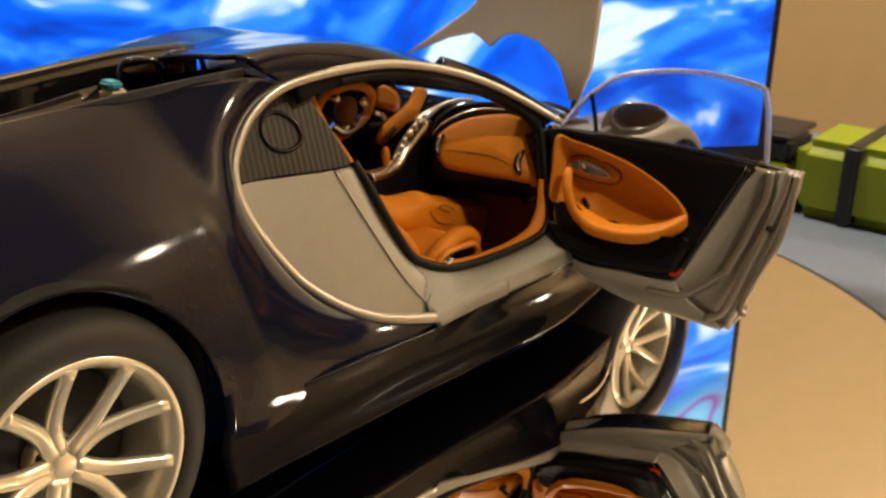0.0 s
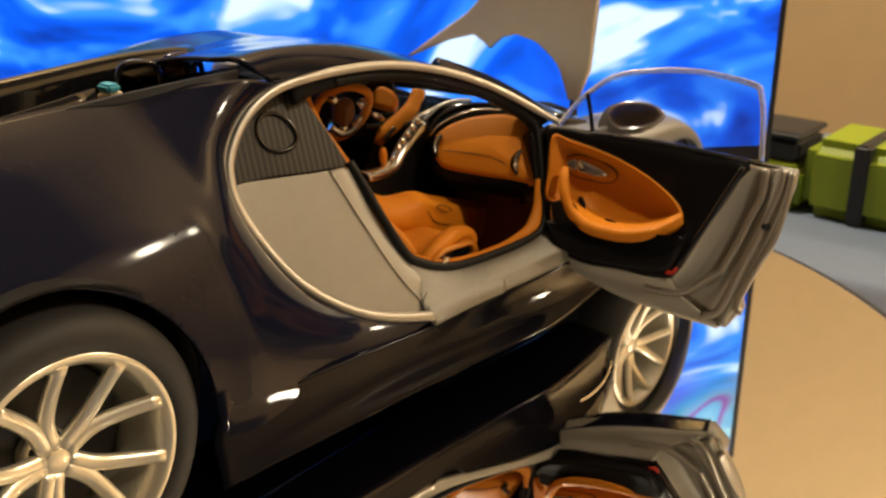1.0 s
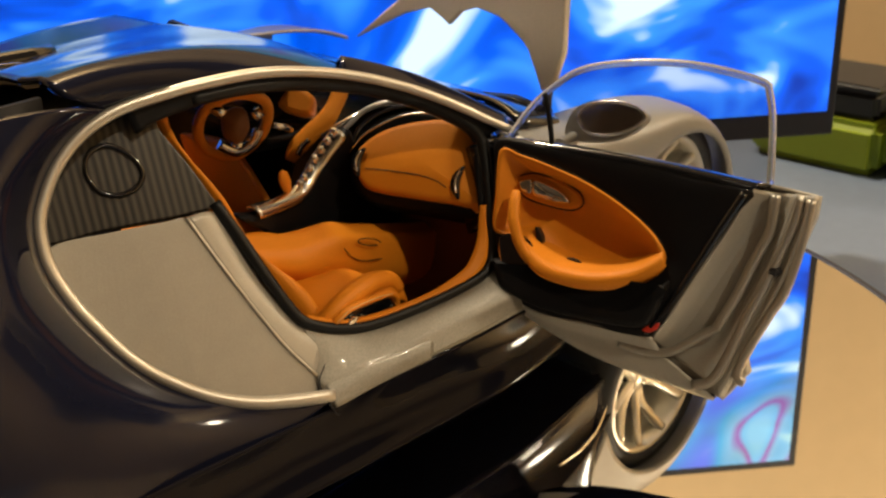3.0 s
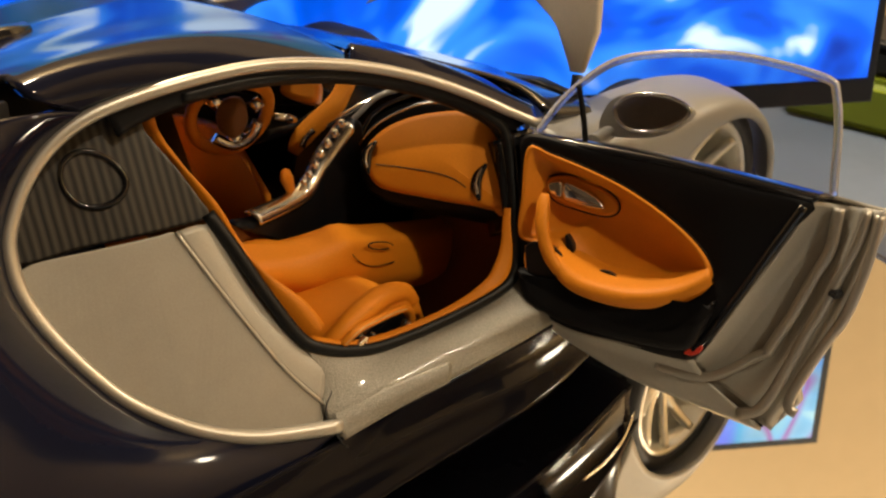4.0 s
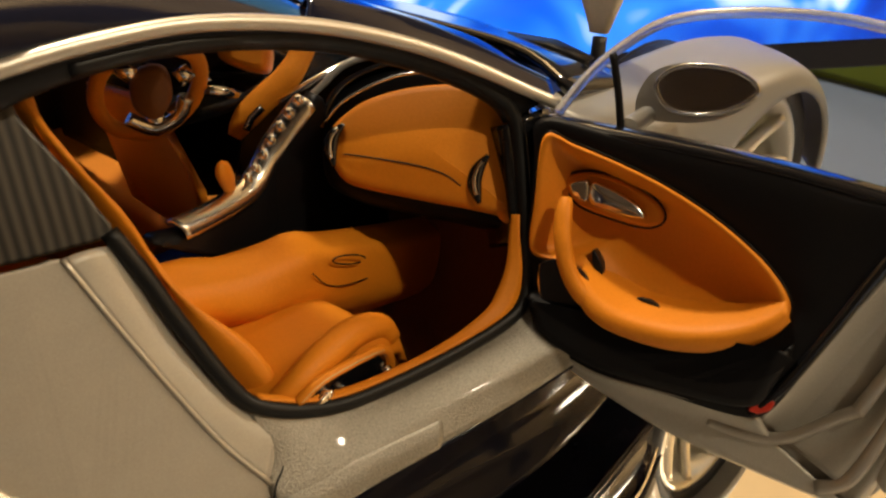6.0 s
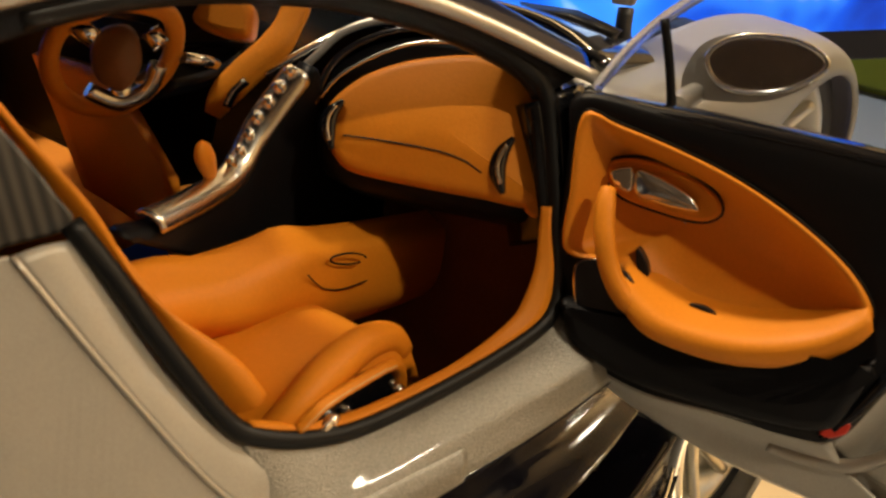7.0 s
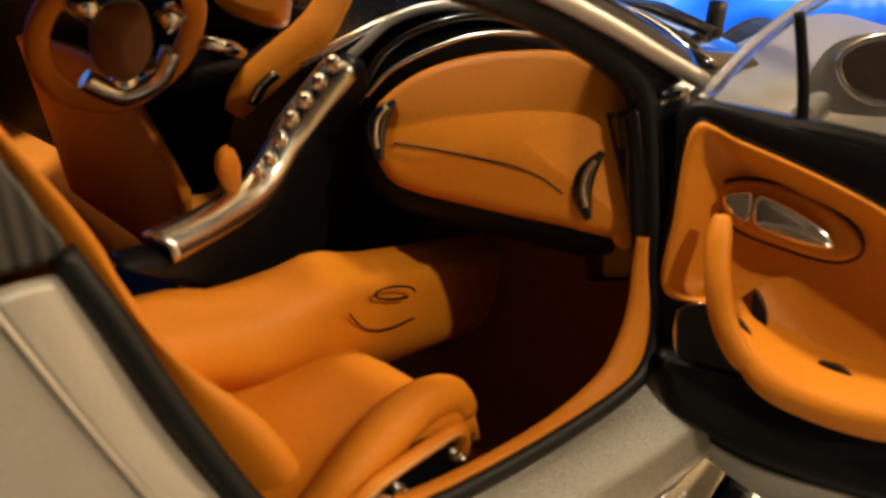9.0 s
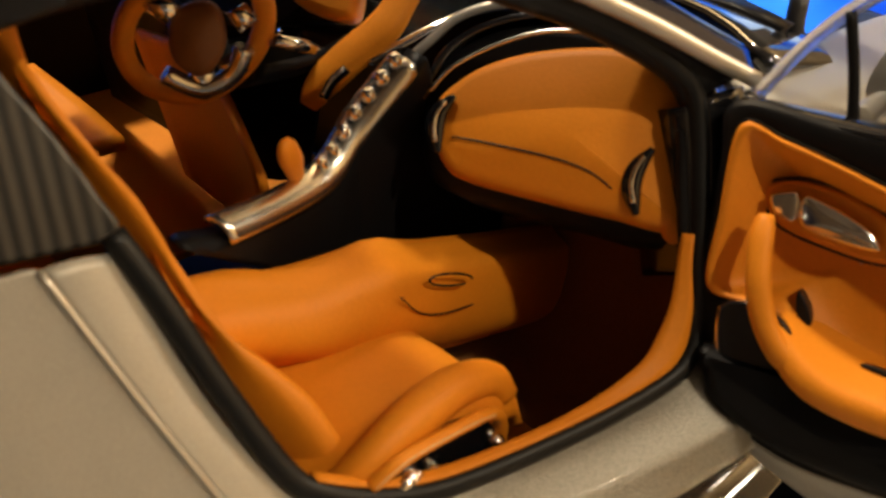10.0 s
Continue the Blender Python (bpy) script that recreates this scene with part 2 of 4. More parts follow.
def lathe(profile, centre, axis_sign=1, n=48):
    """Turned round the y axis: profile of (radius, y)."""
    rows = [[Vector(centre) + Vector((r * math.cos(a), y * axis_sign, r * math.sin(a))) for a in [2 * math.pi * i / n for i in range(n)]] for r, y in profile]
    return grid(rows, close_u=True)


def box(lo, hi, bevel=0.0):
    bm = bmesh.new()
    bmesh.ops.create_cube(bm, size=1)
    lo, hi = Vector(lo) * MM, Vector(hi) * MM
    for v in bm.verts:
        v.co = Vector([lo[i] + (v.co[i] + 0.5) * (hi[i] - lo[i]) for i in range(3)])
    if bevel:
        bmesh.ops.bevel(bm, geom=bm.edges[:], offset=bevel * MM, segments=3, affect="EDGES")
    return bm


def turned_box(v0, v1, s0, s1, z0, z1, bevel=0.0):
    """A box set square to the television: distance v along the view, s to its side."""
    bm = box((v0, s0, z0), (v1, s1, z1), bevel)
    for q in bm.verts:
        v, s = q.co.x, q.co.y
        q.co.x, q.co.y = 0.7695 * v + 0.6387 * s, 0.6387 * v - 0.7695 * s
    bmesh.ops.recalc_face_normals(bm, faces=bm.faces)
    return bm


def part(name, bm, material, parent=None, label=""):
    me = bpy.data.meshes.new(name)
    bm.to_mesh(me)
    bm.free()
    me.materials.append(material)
    ob = new(name, me)
    if parent is not None:
        ob.parent = parent
    if label:
        tagged(ob, label)
    return ob


def join(*bms):
    out = bmesh.new()
    for b in bms:
        me = bpy.data.meshes.new("joined")
        b.to_mesh(me)
        b.free()
        out.from_mesh(me)
        bpy.data.meshes.remove(me)
    return out


def moved(ob, shift):
    """Moves each vertex of a part by shift(x, y, z), in millimetres."""
    for q in ob.data.vertices:
        q.co += Vector(shift(*(q.co / MM))) * MM
    return ob


def round_about(outline, centre, n):
    """The outline resampled at n even angles about a centre in it."""
    fine = curve(flat(outline), 600, True)
    ang = [(math.atan2(p.y - centre[1], p.x - centre[0]), p) for p in fine]
    out = []
    for i in range(n):
        a = -math.pi + 2 * math.pi * i / n
        p = min(ang, key=lambda q: abs(math.remainder(q[0] - a, 2 * math.pi)))[1]
        out.append((p.x, p.y))
    return out


def thing(name, label, category, at=(0, 0, 0), group="", kind=""):
    ob = new(name)
    ob.empty_display_size = 0.01
    return tagged(ob, label, category, group, kind)

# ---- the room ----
tagged(part("floor", turned_box(-1560, 635, -1960, 1560, -760, -740), DARKWALL), "unseen floor, coloured dark to keep reflections dim", "floor", kind="structure")
tagged(part("ceiling", turned_box(-1560, 635, -1960, 1560, 1500, 1520), DARKWALL), "unseen ceiling, coloured dark to keep reflections dim", "ceiling", kind="structure")
# wall_south is unseen and darkened too; the other walls keep the beige.
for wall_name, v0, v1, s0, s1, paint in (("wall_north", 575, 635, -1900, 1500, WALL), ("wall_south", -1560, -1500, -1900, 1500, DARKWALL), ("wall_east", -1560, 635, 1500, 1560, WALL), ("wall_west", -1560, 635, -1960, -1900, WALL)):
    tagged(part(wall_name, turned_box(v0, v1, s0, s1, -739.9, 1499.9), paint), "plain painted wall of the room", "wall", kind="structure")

# the flat screen behind the car
TV = Frame((262, -37, 0), (0.748, -0.663, 0), (0, 0, 1), (-0.663, -0.748, 0))
tv = thing("display_screen", "flat screen showing a swirling blue picture", "screen")
part("screen", slab(TV, [(-330, 3), (-2.5, 3), (-2.5, 104), (-330, 104)], -5, 0.6, 0.4, spline=False), SCREEN, tv, "bright blue abstract picture")
part("bezel", slab(TV, [(-333, -3.9), (0, -3.9), (0, 107), (-333, 107)], -9, 0, 1, spline=False), DARK, tv)
part("stand", slab(TV, [(-210, -40), (-120, -40), (-130, -4), (-200, -4)], -30, -9.2, 2, spline=False), DARK, tv, "dark stand")

# the table, the round mirror on it and what stands beyond
table = thing("table", "blue-grey table under the mirror plate", "table")
part("table_top", turned_box(-330, 360, -300, 330, -62, -40.2, 2), TABLE, table)
for v, w in ((-310, -280), (340, -280), (-310, 310), (340, 310)):
    part("leg", turned_box(v - 15, v + 15, w - 15, w + 15, -742, -63, 3), DARK, table)
mirror = thing("round_mirror", "round mirror plate lying flat under the model car", "mirror")
disc = part("plate", lathe([(0.01, 0), (126.8, 0), (128, 0.8), (128.3, 2), (128, 4), (0.01, 4)], (0, 0, 0), 1, 96), MIRROR, mirror)
for face in disc.data.polygons:
    face.use_smooth = False
disc.data.transform(Matrix.Translation((0.070, -0.020, -0.0029)) @ Matrix.Rotation(radians(-90), 4, "X"))
part("edge_band", tube([(70 + 128.4 * math.cos(a), -20 + 128.4 * math.sin(a), -4.7) for a in [2 * math.pi * i / 120 for i in range(120)]], 1.5, 8, True), DARK, mirror, "thin dark edge band")

base = part("pedestal", lathe([(0.01, 7.2), (96, 7.2), (98, 9), (98, 37), (104, 40), (0.01, 40)], (0, 0, 0), 1, 72), DARK, mirror, "dark round pedestal")
base.data.transform(Matrix.Translation((0.070, -0.020, 0)) @ Matrix.Rotation(radians(-90), 4, "X"))
case = thing("green_case", "lime green plastic case with a dark strap", "case")
part("body", box((326, -124, -40.1), (366, -24, -10.4), 5), GREEN, case)
part("low_end", box((326, -23.8, -40.1), (366, 22, -22.4), 3), GREEN, case)
part("strap", box((324.6, -49, -40.1), (367.4, -43, -9.2), 1.2), DARK, case, "dark strap across the case")
pouch = thing("black_box", "small black plastic box on the low end of the green case", "box")
part("body", box((330, -21, -22.3), (356, 24, -12.6), 2), DARK, pouch)
part("lid", box((329, -22, -12.4), (357, 25, -10.2), 1), DARK, pouch)

# ---- the model car ----
car = thing("model_car", "black and silver die-cast sports car, door and bonnet open", "model car")
RING = Frame((60, -40.1, 35), (0.96, -0.281, 0), (0.15, 0.512, 0.846), (-0.238, -0.812, 0.533))
DOOR = Frame((107.2, -49.5, 43.5), (0.274, -0.962, 0), (0.369, 0.105, 0.923), (-0.888, -0.253, 0.384))
DASH = Frame((97.2, -30.0, 38.7), (0.391, -0.754, -0.03), (0.571, 0.25, 0.782), (-0.717, -0.314, 0.623))


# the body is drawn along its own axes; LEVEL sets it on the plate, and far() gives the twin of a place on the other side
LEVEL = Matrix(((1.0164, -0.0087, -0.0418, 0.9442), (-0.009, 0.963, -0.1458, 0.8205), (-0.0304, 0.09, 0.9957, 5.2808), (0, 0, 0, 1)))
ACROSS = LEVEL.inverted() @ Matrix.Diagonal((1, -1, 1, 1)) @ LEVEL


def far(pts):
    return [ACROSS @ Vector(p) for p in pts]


def on(fr, uv, c=0.0):
    return [fr.at(a, b, c) for a, b in uv]


# trim ring and the panels inside it
RING_UV = [(13.6, -22), (7, -21), (1, -19.5), (-6.1, -16.4), (-12.8, -11.5), (-17.8, -4), (-20.3, 2.5), (-20.5, 7.5), (-19.5, 11), (-16.5, 15.5), (-12, 19.2), (-6, 22), (1, 23.6), (8, 24.5), (15, 24.8), (22, 24), (29, 22.3), (36, 19.6), (42, 16.4), (47, 13.2), (50.6, 11)]
ring_line = curve(on(RING, RING_UV), 110)
part("c_trim", tube(ring_line, [1.05 - 0.35 * i / 109 for i in range(110)], 10, flatten=(RING.n, 0.75)), SATIN, car, "bright satin metal C-shaped trim line")
CREASE = [(0.3, 6.9), (4.1, -2.6), (8.6, -12.8), (12.2, -18.6)]
part("side_panel", slab(RING, [(-19.6, 6.0), (-11, 6.6), (-1.8, 6.9), (0.3, 6.8), (2.2, 2), (4.1, -2.6), (6.3, -7.7), (8.6, -12.8), (12.2, -18.6), (13.4, -21.4), (7, -20.6), (1, -19.1), (-6, -16), (-12.5, -11.2), (-17.4, -4), (-19.8, 2.5)], -3.5, -0.95, 0.25, 110), SILVER, car, "silver panel behind the door opening")
part("pillar_panel", loft([on(RING, CREASE, -0.9), [RING.at(2.6, 7.2, -1.0), RING.at(6.2, -3.2, -1.3), RING.at(10.6, -12.0, -1.3), RING.at(13.4, -16, -1.2)], [RING.at(5.0, 7.0, -2.0), RING.at(8.3, -3.5, -2.4), RING.at(12.6, -12, -2.0), RING.at(15.5, -14.2, -1.6)]], 30, 8, 1.2), SILVER, car)
# Bright metal line laid along the panel crease as its highlight.
part("crease_line", tube(curve(on(RING, CREASE, -0.85), 24), 0.26, 8), SATIN, car)
CARBON_UV = [(-19.6, 6.6), (-11, 7.2), (1.0, 7.5), (5.2, 8.0), (4.6, 10.6), (2.8, 15), (0.6, 19.5), (-0.5, 22.8), (-8, 21), (-13, 18), (-17, 14), (-19.4, 10)]


def weave_mat():
    m = mat("carbon_weave", (0.02, 0.019, 0.018), 0.4, 0, 0.0, 0.4)
    nt = m.node_tree
    tc = nt.nodes.new("ShaderNodeTexCoord")
    mp = nt.nodes.new("ShaderNodeMapping")
    mp.inputs["Rotation"].default_value = (0, 0, 0.285)
    wv = nt.nodes.new("ShaderNodeTexWave")
    wv.inputs["Scale"].default_value, wv.inputs["Distortion"].default_value = 300, 0.4
    ramp = nt.nodes.new("ShaderNodeValToRGB")
    ramp.color_ramp.elements[0].color, ramp.color_ramp.elements[1].color = (0.010, 0.009, 0.008, 1), (0.055, 0.047, 0.038, 1)
    bp = nt.nodes.new("ShaderNodeBump")
    bp.inputs["Strength"].default_value, bp.inputs["Distance"].default_value = 0.15, 0.0001
    b = nt.nodes["Principled BSDF"]
    nt.links.new(tc.outputs["Object"], mp.inputs[0]); nt.links.new(mp.outputs[0], wv.inputs["Vector"])
    nt.links.new(wv.outputs["Fac"], ramp.inputs[0]); nt.links.new(ramp.outputs[0], b.inputs["Base Color"])
    nt.links.new(wv.outputs["Fac"], bp.inputs["Height"]); nt.links.new(bp.outputs[0], b.inputs["Normal"])
    return m


CARBON = weave_mat()
quarter = part("quarter_trim", slab(RING, CARBON_UV, -5, -3.6, 0.4, 80), CARBON, car, "black carbon-weave quarter trim")
part("speaker_ring", tube(curve(on(RING, [(-3.2, 14.4), (-4.6, 17.2), (-7.4, 18.6), (-10.3, 17.6), (-11.4, 15), (-10.2, 12.6), (-7.4, 11.7), (-4.5, 12.4)], -3.4), 40, True), 0.4, 8, True), GLOSSBLACK, quarter, "glossy black speaker ring")

# seal and frame round the door opening
SEAL_UV = [(4.6, 8.3), (6.4, 3.8), (8.8, -2.9), (11.6, -9.5), (13.7, -11.5), (17.4, -13.0), (22.4, -13.6), (31.5, -12.6), (39.4, -10.9), (42.4, -9.3), (43.9, -6), (44.6, -2.4), (45.6, 4), (46.2, 10.2), (44.8, 13.0), (39.8, 16.9), (31.6, 20.7), (23.5, 22.7), (14, 23.4), (5, 22.8)]
part("door_seal", tube(curve(on(RING, SEAL_UV, -1.7), 140), 0.85, 10), SEALM, car, "black rubber door seal")
TOP_RING = [(-4, 22.6), (1, 23.4), (8, 24.2), (15, 24.5), (22, 23.7), (29, 22), (36, 19.3), (42, 16.1), (46.5, 13.2), (49, 11.4)]
TOP_SEAL = [(-3, 19.5), (1, 21), (8, 22.3), (15, 22.6), (22, 21.9), (29, 20.4), (36, 17.6), (41, 14.8), (44.4, 12.2), (45.4, 10.2)]
part("door_frame_top", loft([on(RING, TOP_RING, -0.6), on(RING, TOP_SEAL, -1.6), on(RING, TOP_SEAL, -2.8)], 50, 8, 0.6), PLASTIC, car)
part("a_pillar_trim", loft([on(RING, [(44.6, -3), (45.6, 4), (46.2, 10.4)], -1), on(RING, [(49, -4), (50, 3), (50.5, 10.8)], -1.5), on(RING, [(50, -5), (52, 3), (53, 10)], -6)], 20, 8, 0.6), GLOSSBLACK, car, "black A-pillar inner trim")
part("a_pillar_inner", loft([on(RING, [(44.4, -3), (45.2, 4), (45.6, 10)], -1.6), on(RING, [(44.6, -3.5), (45, 4), (45.4, 10)], -9)], 20, 4, 0.6), GLOSSBLACK, car)

part("hinge_jamb", loft([[(101.5, -60.5, 22), (101.6, -56, 27), (102, -51.5, 33), (104.5, -47, 41)], [(107, -58, 17), (107, -55.5, 26), (107.5, -51.5, 34), (110, -47.5, 42)], [(113, -55.5, 12), (113, -54.5, 26), (113, -52, 35), (114, -47, 42.5)]], 20, 10, 0.6), PLASTIC, car, "black hinge jamb of the door opening")
part("jamb_foot", loft([[(101.5, -60.5, 22.5), (107, -58.5, 18), (113, -56, 13)], [(101, -58, 10), (107, -56.5, 9), (113, -55, 8)]], 12, 5, 0.6), PLASTIC, car)

# silver sill below the seal
SILL_A = on(RING, [(12.2, -10.5), (13.9, -11.9), (17.6, -13.4), (22.4, -13.9), (31.5, -12.9), (39.4, -11.2), (43.0, -9.2)], -1.9)
SILL_M = [(69.6, -50.5, 20.6), (71.5, -52.3, 20.1), (78.4, -54.8, 20.4), (86.2, -57.2, 21.5), (95.5, -59.9, 23.1), (102, -61, 24.2)]
SILL_B = [(68.6, -53.2, 18.0), (70, -54, 18.1), (77, -56, 19.2), (85.2, -58.2, 20.3), (94, -60.4, 21.8), (102, -61.8, 22.8)]
SILL_C = [(68.9, -55.9, 15.3), (70, -56.3, 15.5), (76, -57.4, 16.9), (83.9, -59.4, 18.4), (92, -61.3, 19.9), (102, -62.6, 21.4)]
sill = part("sill", loft([SILL_A, SILL_M, SILL_B, SILL_C], 50, 14, 0.8), FLAKE, car, "sparkling silver door sill")
part("step_wedge", loft([[(69.4, -53.5, 18.1), (77, -55.9, 19.3), (85.3, -58.3, 20.45)], [(69.0, -54.9, 17.0), (77, -57.1, 18.3), (84.9, -59.1, 19.7)], [(69.1, -56.5, 15.2), (76.5, -57.9, 16.8), (83.9, -59.7, 18.3)]], 30, 8, 0.7), FLAKE, sill)
part("panel_gap", tube(curve([(73.0, -51.0, 21.4), (70.6, -52.2, 19.6), (68.7, -53.4, 17.8), (68.6, -56.6, 15.0), (69.2, -56.9, 14.2)], 20), 0.16, 8), SEALM, sill)

# black body: rear quarter, shoulder, skirt, roof
PROFILE = [(-56, 7), (-57, 16), (-56.8, 26), (-55, 35), (-51, 41.5), (-45, 46.5), (-38, 51), (-32, 54), (-27, 56.2)]
ARCH = 21.4


def tuck(x, z):
    """How far the upper body side is drawn in ahead of the rear wheel."""
    k = max(0.0, x + 12) / 36
    w = min(1.0, max(0.0, (z - 16) / 22))
    return 4.5 * k * k * w * w * (3 - 2 * w)


def full_section(x):
    """Outer skin at x from the lower edge up to the deck edge."""
    drop = 0.0020 * (24 - x) ** 2 if x < 24 else 0.0
    return curve([(x, y + tuck(x, z) * min(1, (-22 - y) / 20), z - drop * (z / 56)) for y, z in PROFILE], 64)


def section(x):
    """The same, cut off along the wheel arch."""
    line = full_section(x)
    if abs(x) >= ARCH:
        return line
    low = 19.7 + math.sqrt(ARCH * ARCH - x * x)
    first = next(i for i, p in enumerate(line) if p.z >= low)
    a, b = line[first - 1], line[first]
    edge = a.lerp(b, (low - a.z) / (b.z - a.z))
    return [edge.copy() for i in range(first)] + line[first:]


STATIONS = [-78, -66, -54, -44, -36, -30, -26, -23.4] + [21.39 * math.sin(radians(a)) for a in range(-90, 91, 5)] + [23.2]
part("far_quarter", grid([far(section(x)) for x in STATIONS], thick=0.9), BLACK, car)
SH_ONE = [(29, y + tuck(30, z) * min(1, (-22 - y) / 20), z + 0.1) for y, z in PROFILE]
SH_MID = [(46, -56, 9.5), (40.5, -54, 18), (37, -49.8, 26.5), (35.5, -45, 34), (34.8, -41, 40), (35, -37.4, 45.5), (37, -33.8, 49.8), (41.5, -30.6, 53.2), (47, -28.2, 56.4)]
SH_IN = on(RING, [(13.6, -22.4), (7, -21.4), (-6.3, -16.8), (-13.1, -11.7), (-18.2, -4), (-20.7, 2.5), (-20.9, 7.5), (-19.9, 11.2), (-16.8, 15.9), (-12.2, 19.6), (-6, 22.4)], -0.2)
across = [curve(pts, 28) for pts in zip(full_section(24), curve(SH_ONE, 64), curve(SH_MID, 64), curve(SH_IN, 64))]
part("rear_quarter", grid([section(x) for x in STATIONS] + [[c[j] for c in across] for j in range(28)], thick=0.9), BLACK, car, "glossy black rear quarter and body side")
SK_T = [(68.9, -56.2, 15.0), (76, -57.6, 16.6), (83.9, -59.5, 18.1), (92, -61.3, 19.5), (104, -62.2, 20.6), (120, -60, 19), (131, -57, 17)]
part("jack_point", lathe([(0.01, -1.0), (0.5, -0.9), (0.8, -0.4), (0.8, 0.6)], (24.2, -55.8, 6.2), 1, 14), BARE, car, "tiny bright metal stud")
ROOF_A = on(RING, [(-7, 22.3), (1, 23.9), (8, 24.8), (15, 25.1), (22, 24.3), (29, 22.6), (36, 19.9), (42, 16.7), (47, 13.5), (50.6, 11.3)], -0.2)
ROOF_B = [(47, -26.5, 57.6), (60, -25.5, 59.2), (74, -25, 58.6), (86, -26, 56.2), (97, -30, 52.6), (106, -37, 48.8), (112, -44, 46)]
ROOF_C = [(47, -16, 58.8), (60, -15, 59.6), (74, -14.5, 58.6), (88, -15, 55.8), (101, -18, 51.8), (111, -25, 47.8), (118, -34, 44.6)]
ROOF_D = [(47, 0, 58.6), (60, 0, 59.4), (74, 0, 58), (88, 0, 55.2), (100, 0, 51.6), (103, 0, 50.4), (106, 0, 49.2)]
ROOFS = [curve(c, 60) for c in (ROOF_A, ROOF_B, ROOF_C, ROOF_D, far(ROOF_C), far(ROOF_B), far(ROOF_A))]


def cut(line, lo, hi):
    return [p for p in line if lo <= p.x <= hi]


roof = part("roof", loft([cut(c, 47 + 1.5 * i, 91.5) for i, c in enumerate(ROOFS[:5])], 36, 40, 0.8), BLACK, car, "glossy black roof panel")
moved(roof, lambda x, y, z: (0, 0, -10 * min(1, max(0, (100 - x) / 40)) * min(1, max(0, (y + 24) / 40))))
RAIL_A = on(RING, [(26, 23.5), (29, 22.6), (36, 19.9), (42, 16.7), (47, 13.5), (50.6, 11.3)], -0.2)
RAIL_B = [p + Vector((2.2, 2.4 + 0.5 * i / 5, 1.5 - 0.1 * i)) for i, p in enumerate(RAIL_A)]
RAIL_C = [p + Vector((2.6, 4.2, -0.2)) for p in RAIL_A]
part("a_pillar", loft([RAIL_A, RAIL_B, RAIL_C], 40, 10, 0.6), BLACK, car, "glossy black windscreen pillar")
SCREEN_TOP = [p - Vector((0, 0, 0.2 * max(0, p.y + 24))) for p in (cut(c, 40, 91.5)[-1] for c in ROOFS[1:-1])]
SCREEN_MID = [(98, -36, 51.5), (102, -24, 50.5), (104, 0, 47), (102, 20, 41), (98, 34, 34)]
SCREEN_LOW = [(114, -43.5, 44.6), (119, -28, 43.2), (120, 0, 39.5), (119, 20, 35), (114, 38, 29)]
part("windscreen", loft([SCREEN_TOP, SCREEN_MID, SCREEN_LOW], 30, 16, 0.25), GLASS, car, "clear windscreen")
# engine bay behind the roof
bay = part("engine_bay", box((-60, -26, 34), (46, 24, 36), 0.5), PLASTIC, car, "open black engine bay")
part("bay_wall", loft([[(-70, -27, 40), (-30, -27, 50), (24, -27, 56.2), (47, -26.6, 57.4)], [(-70, -26, 36), (-30, -26, 36), (24, -26, 36), (47, -25, 36)]], 20, 4, 0.8), PLASTIC, bay)
part("bay_bulkhead", box((62, -25, 36), (63.2, 25, 46.5), 0.4), PLASTIC, bay)

# wheel arch liners and wheels
for cx, cy, cz, r in ((0, -46, 19.7, 22.6), (148, -47, 17.5, 18.6)):
    arc = [2 * math.pi * i / 40 for i in range(-3, 24)]
    rows = [[(cx + r * math.cos(a), cy + y, cz + r * math.sin(a)) for a in arc] for y in (-5.5, 12)]
    part("arch_liner", grid(rows, thick=0.6), PLASTIC, car)
    part("arch_back", lathe([(0.01, 12), (r, 12), (r, 12.6), (0.01, 12.6)], (cx, cy, cz), 1, 40), PLASTIC, car)


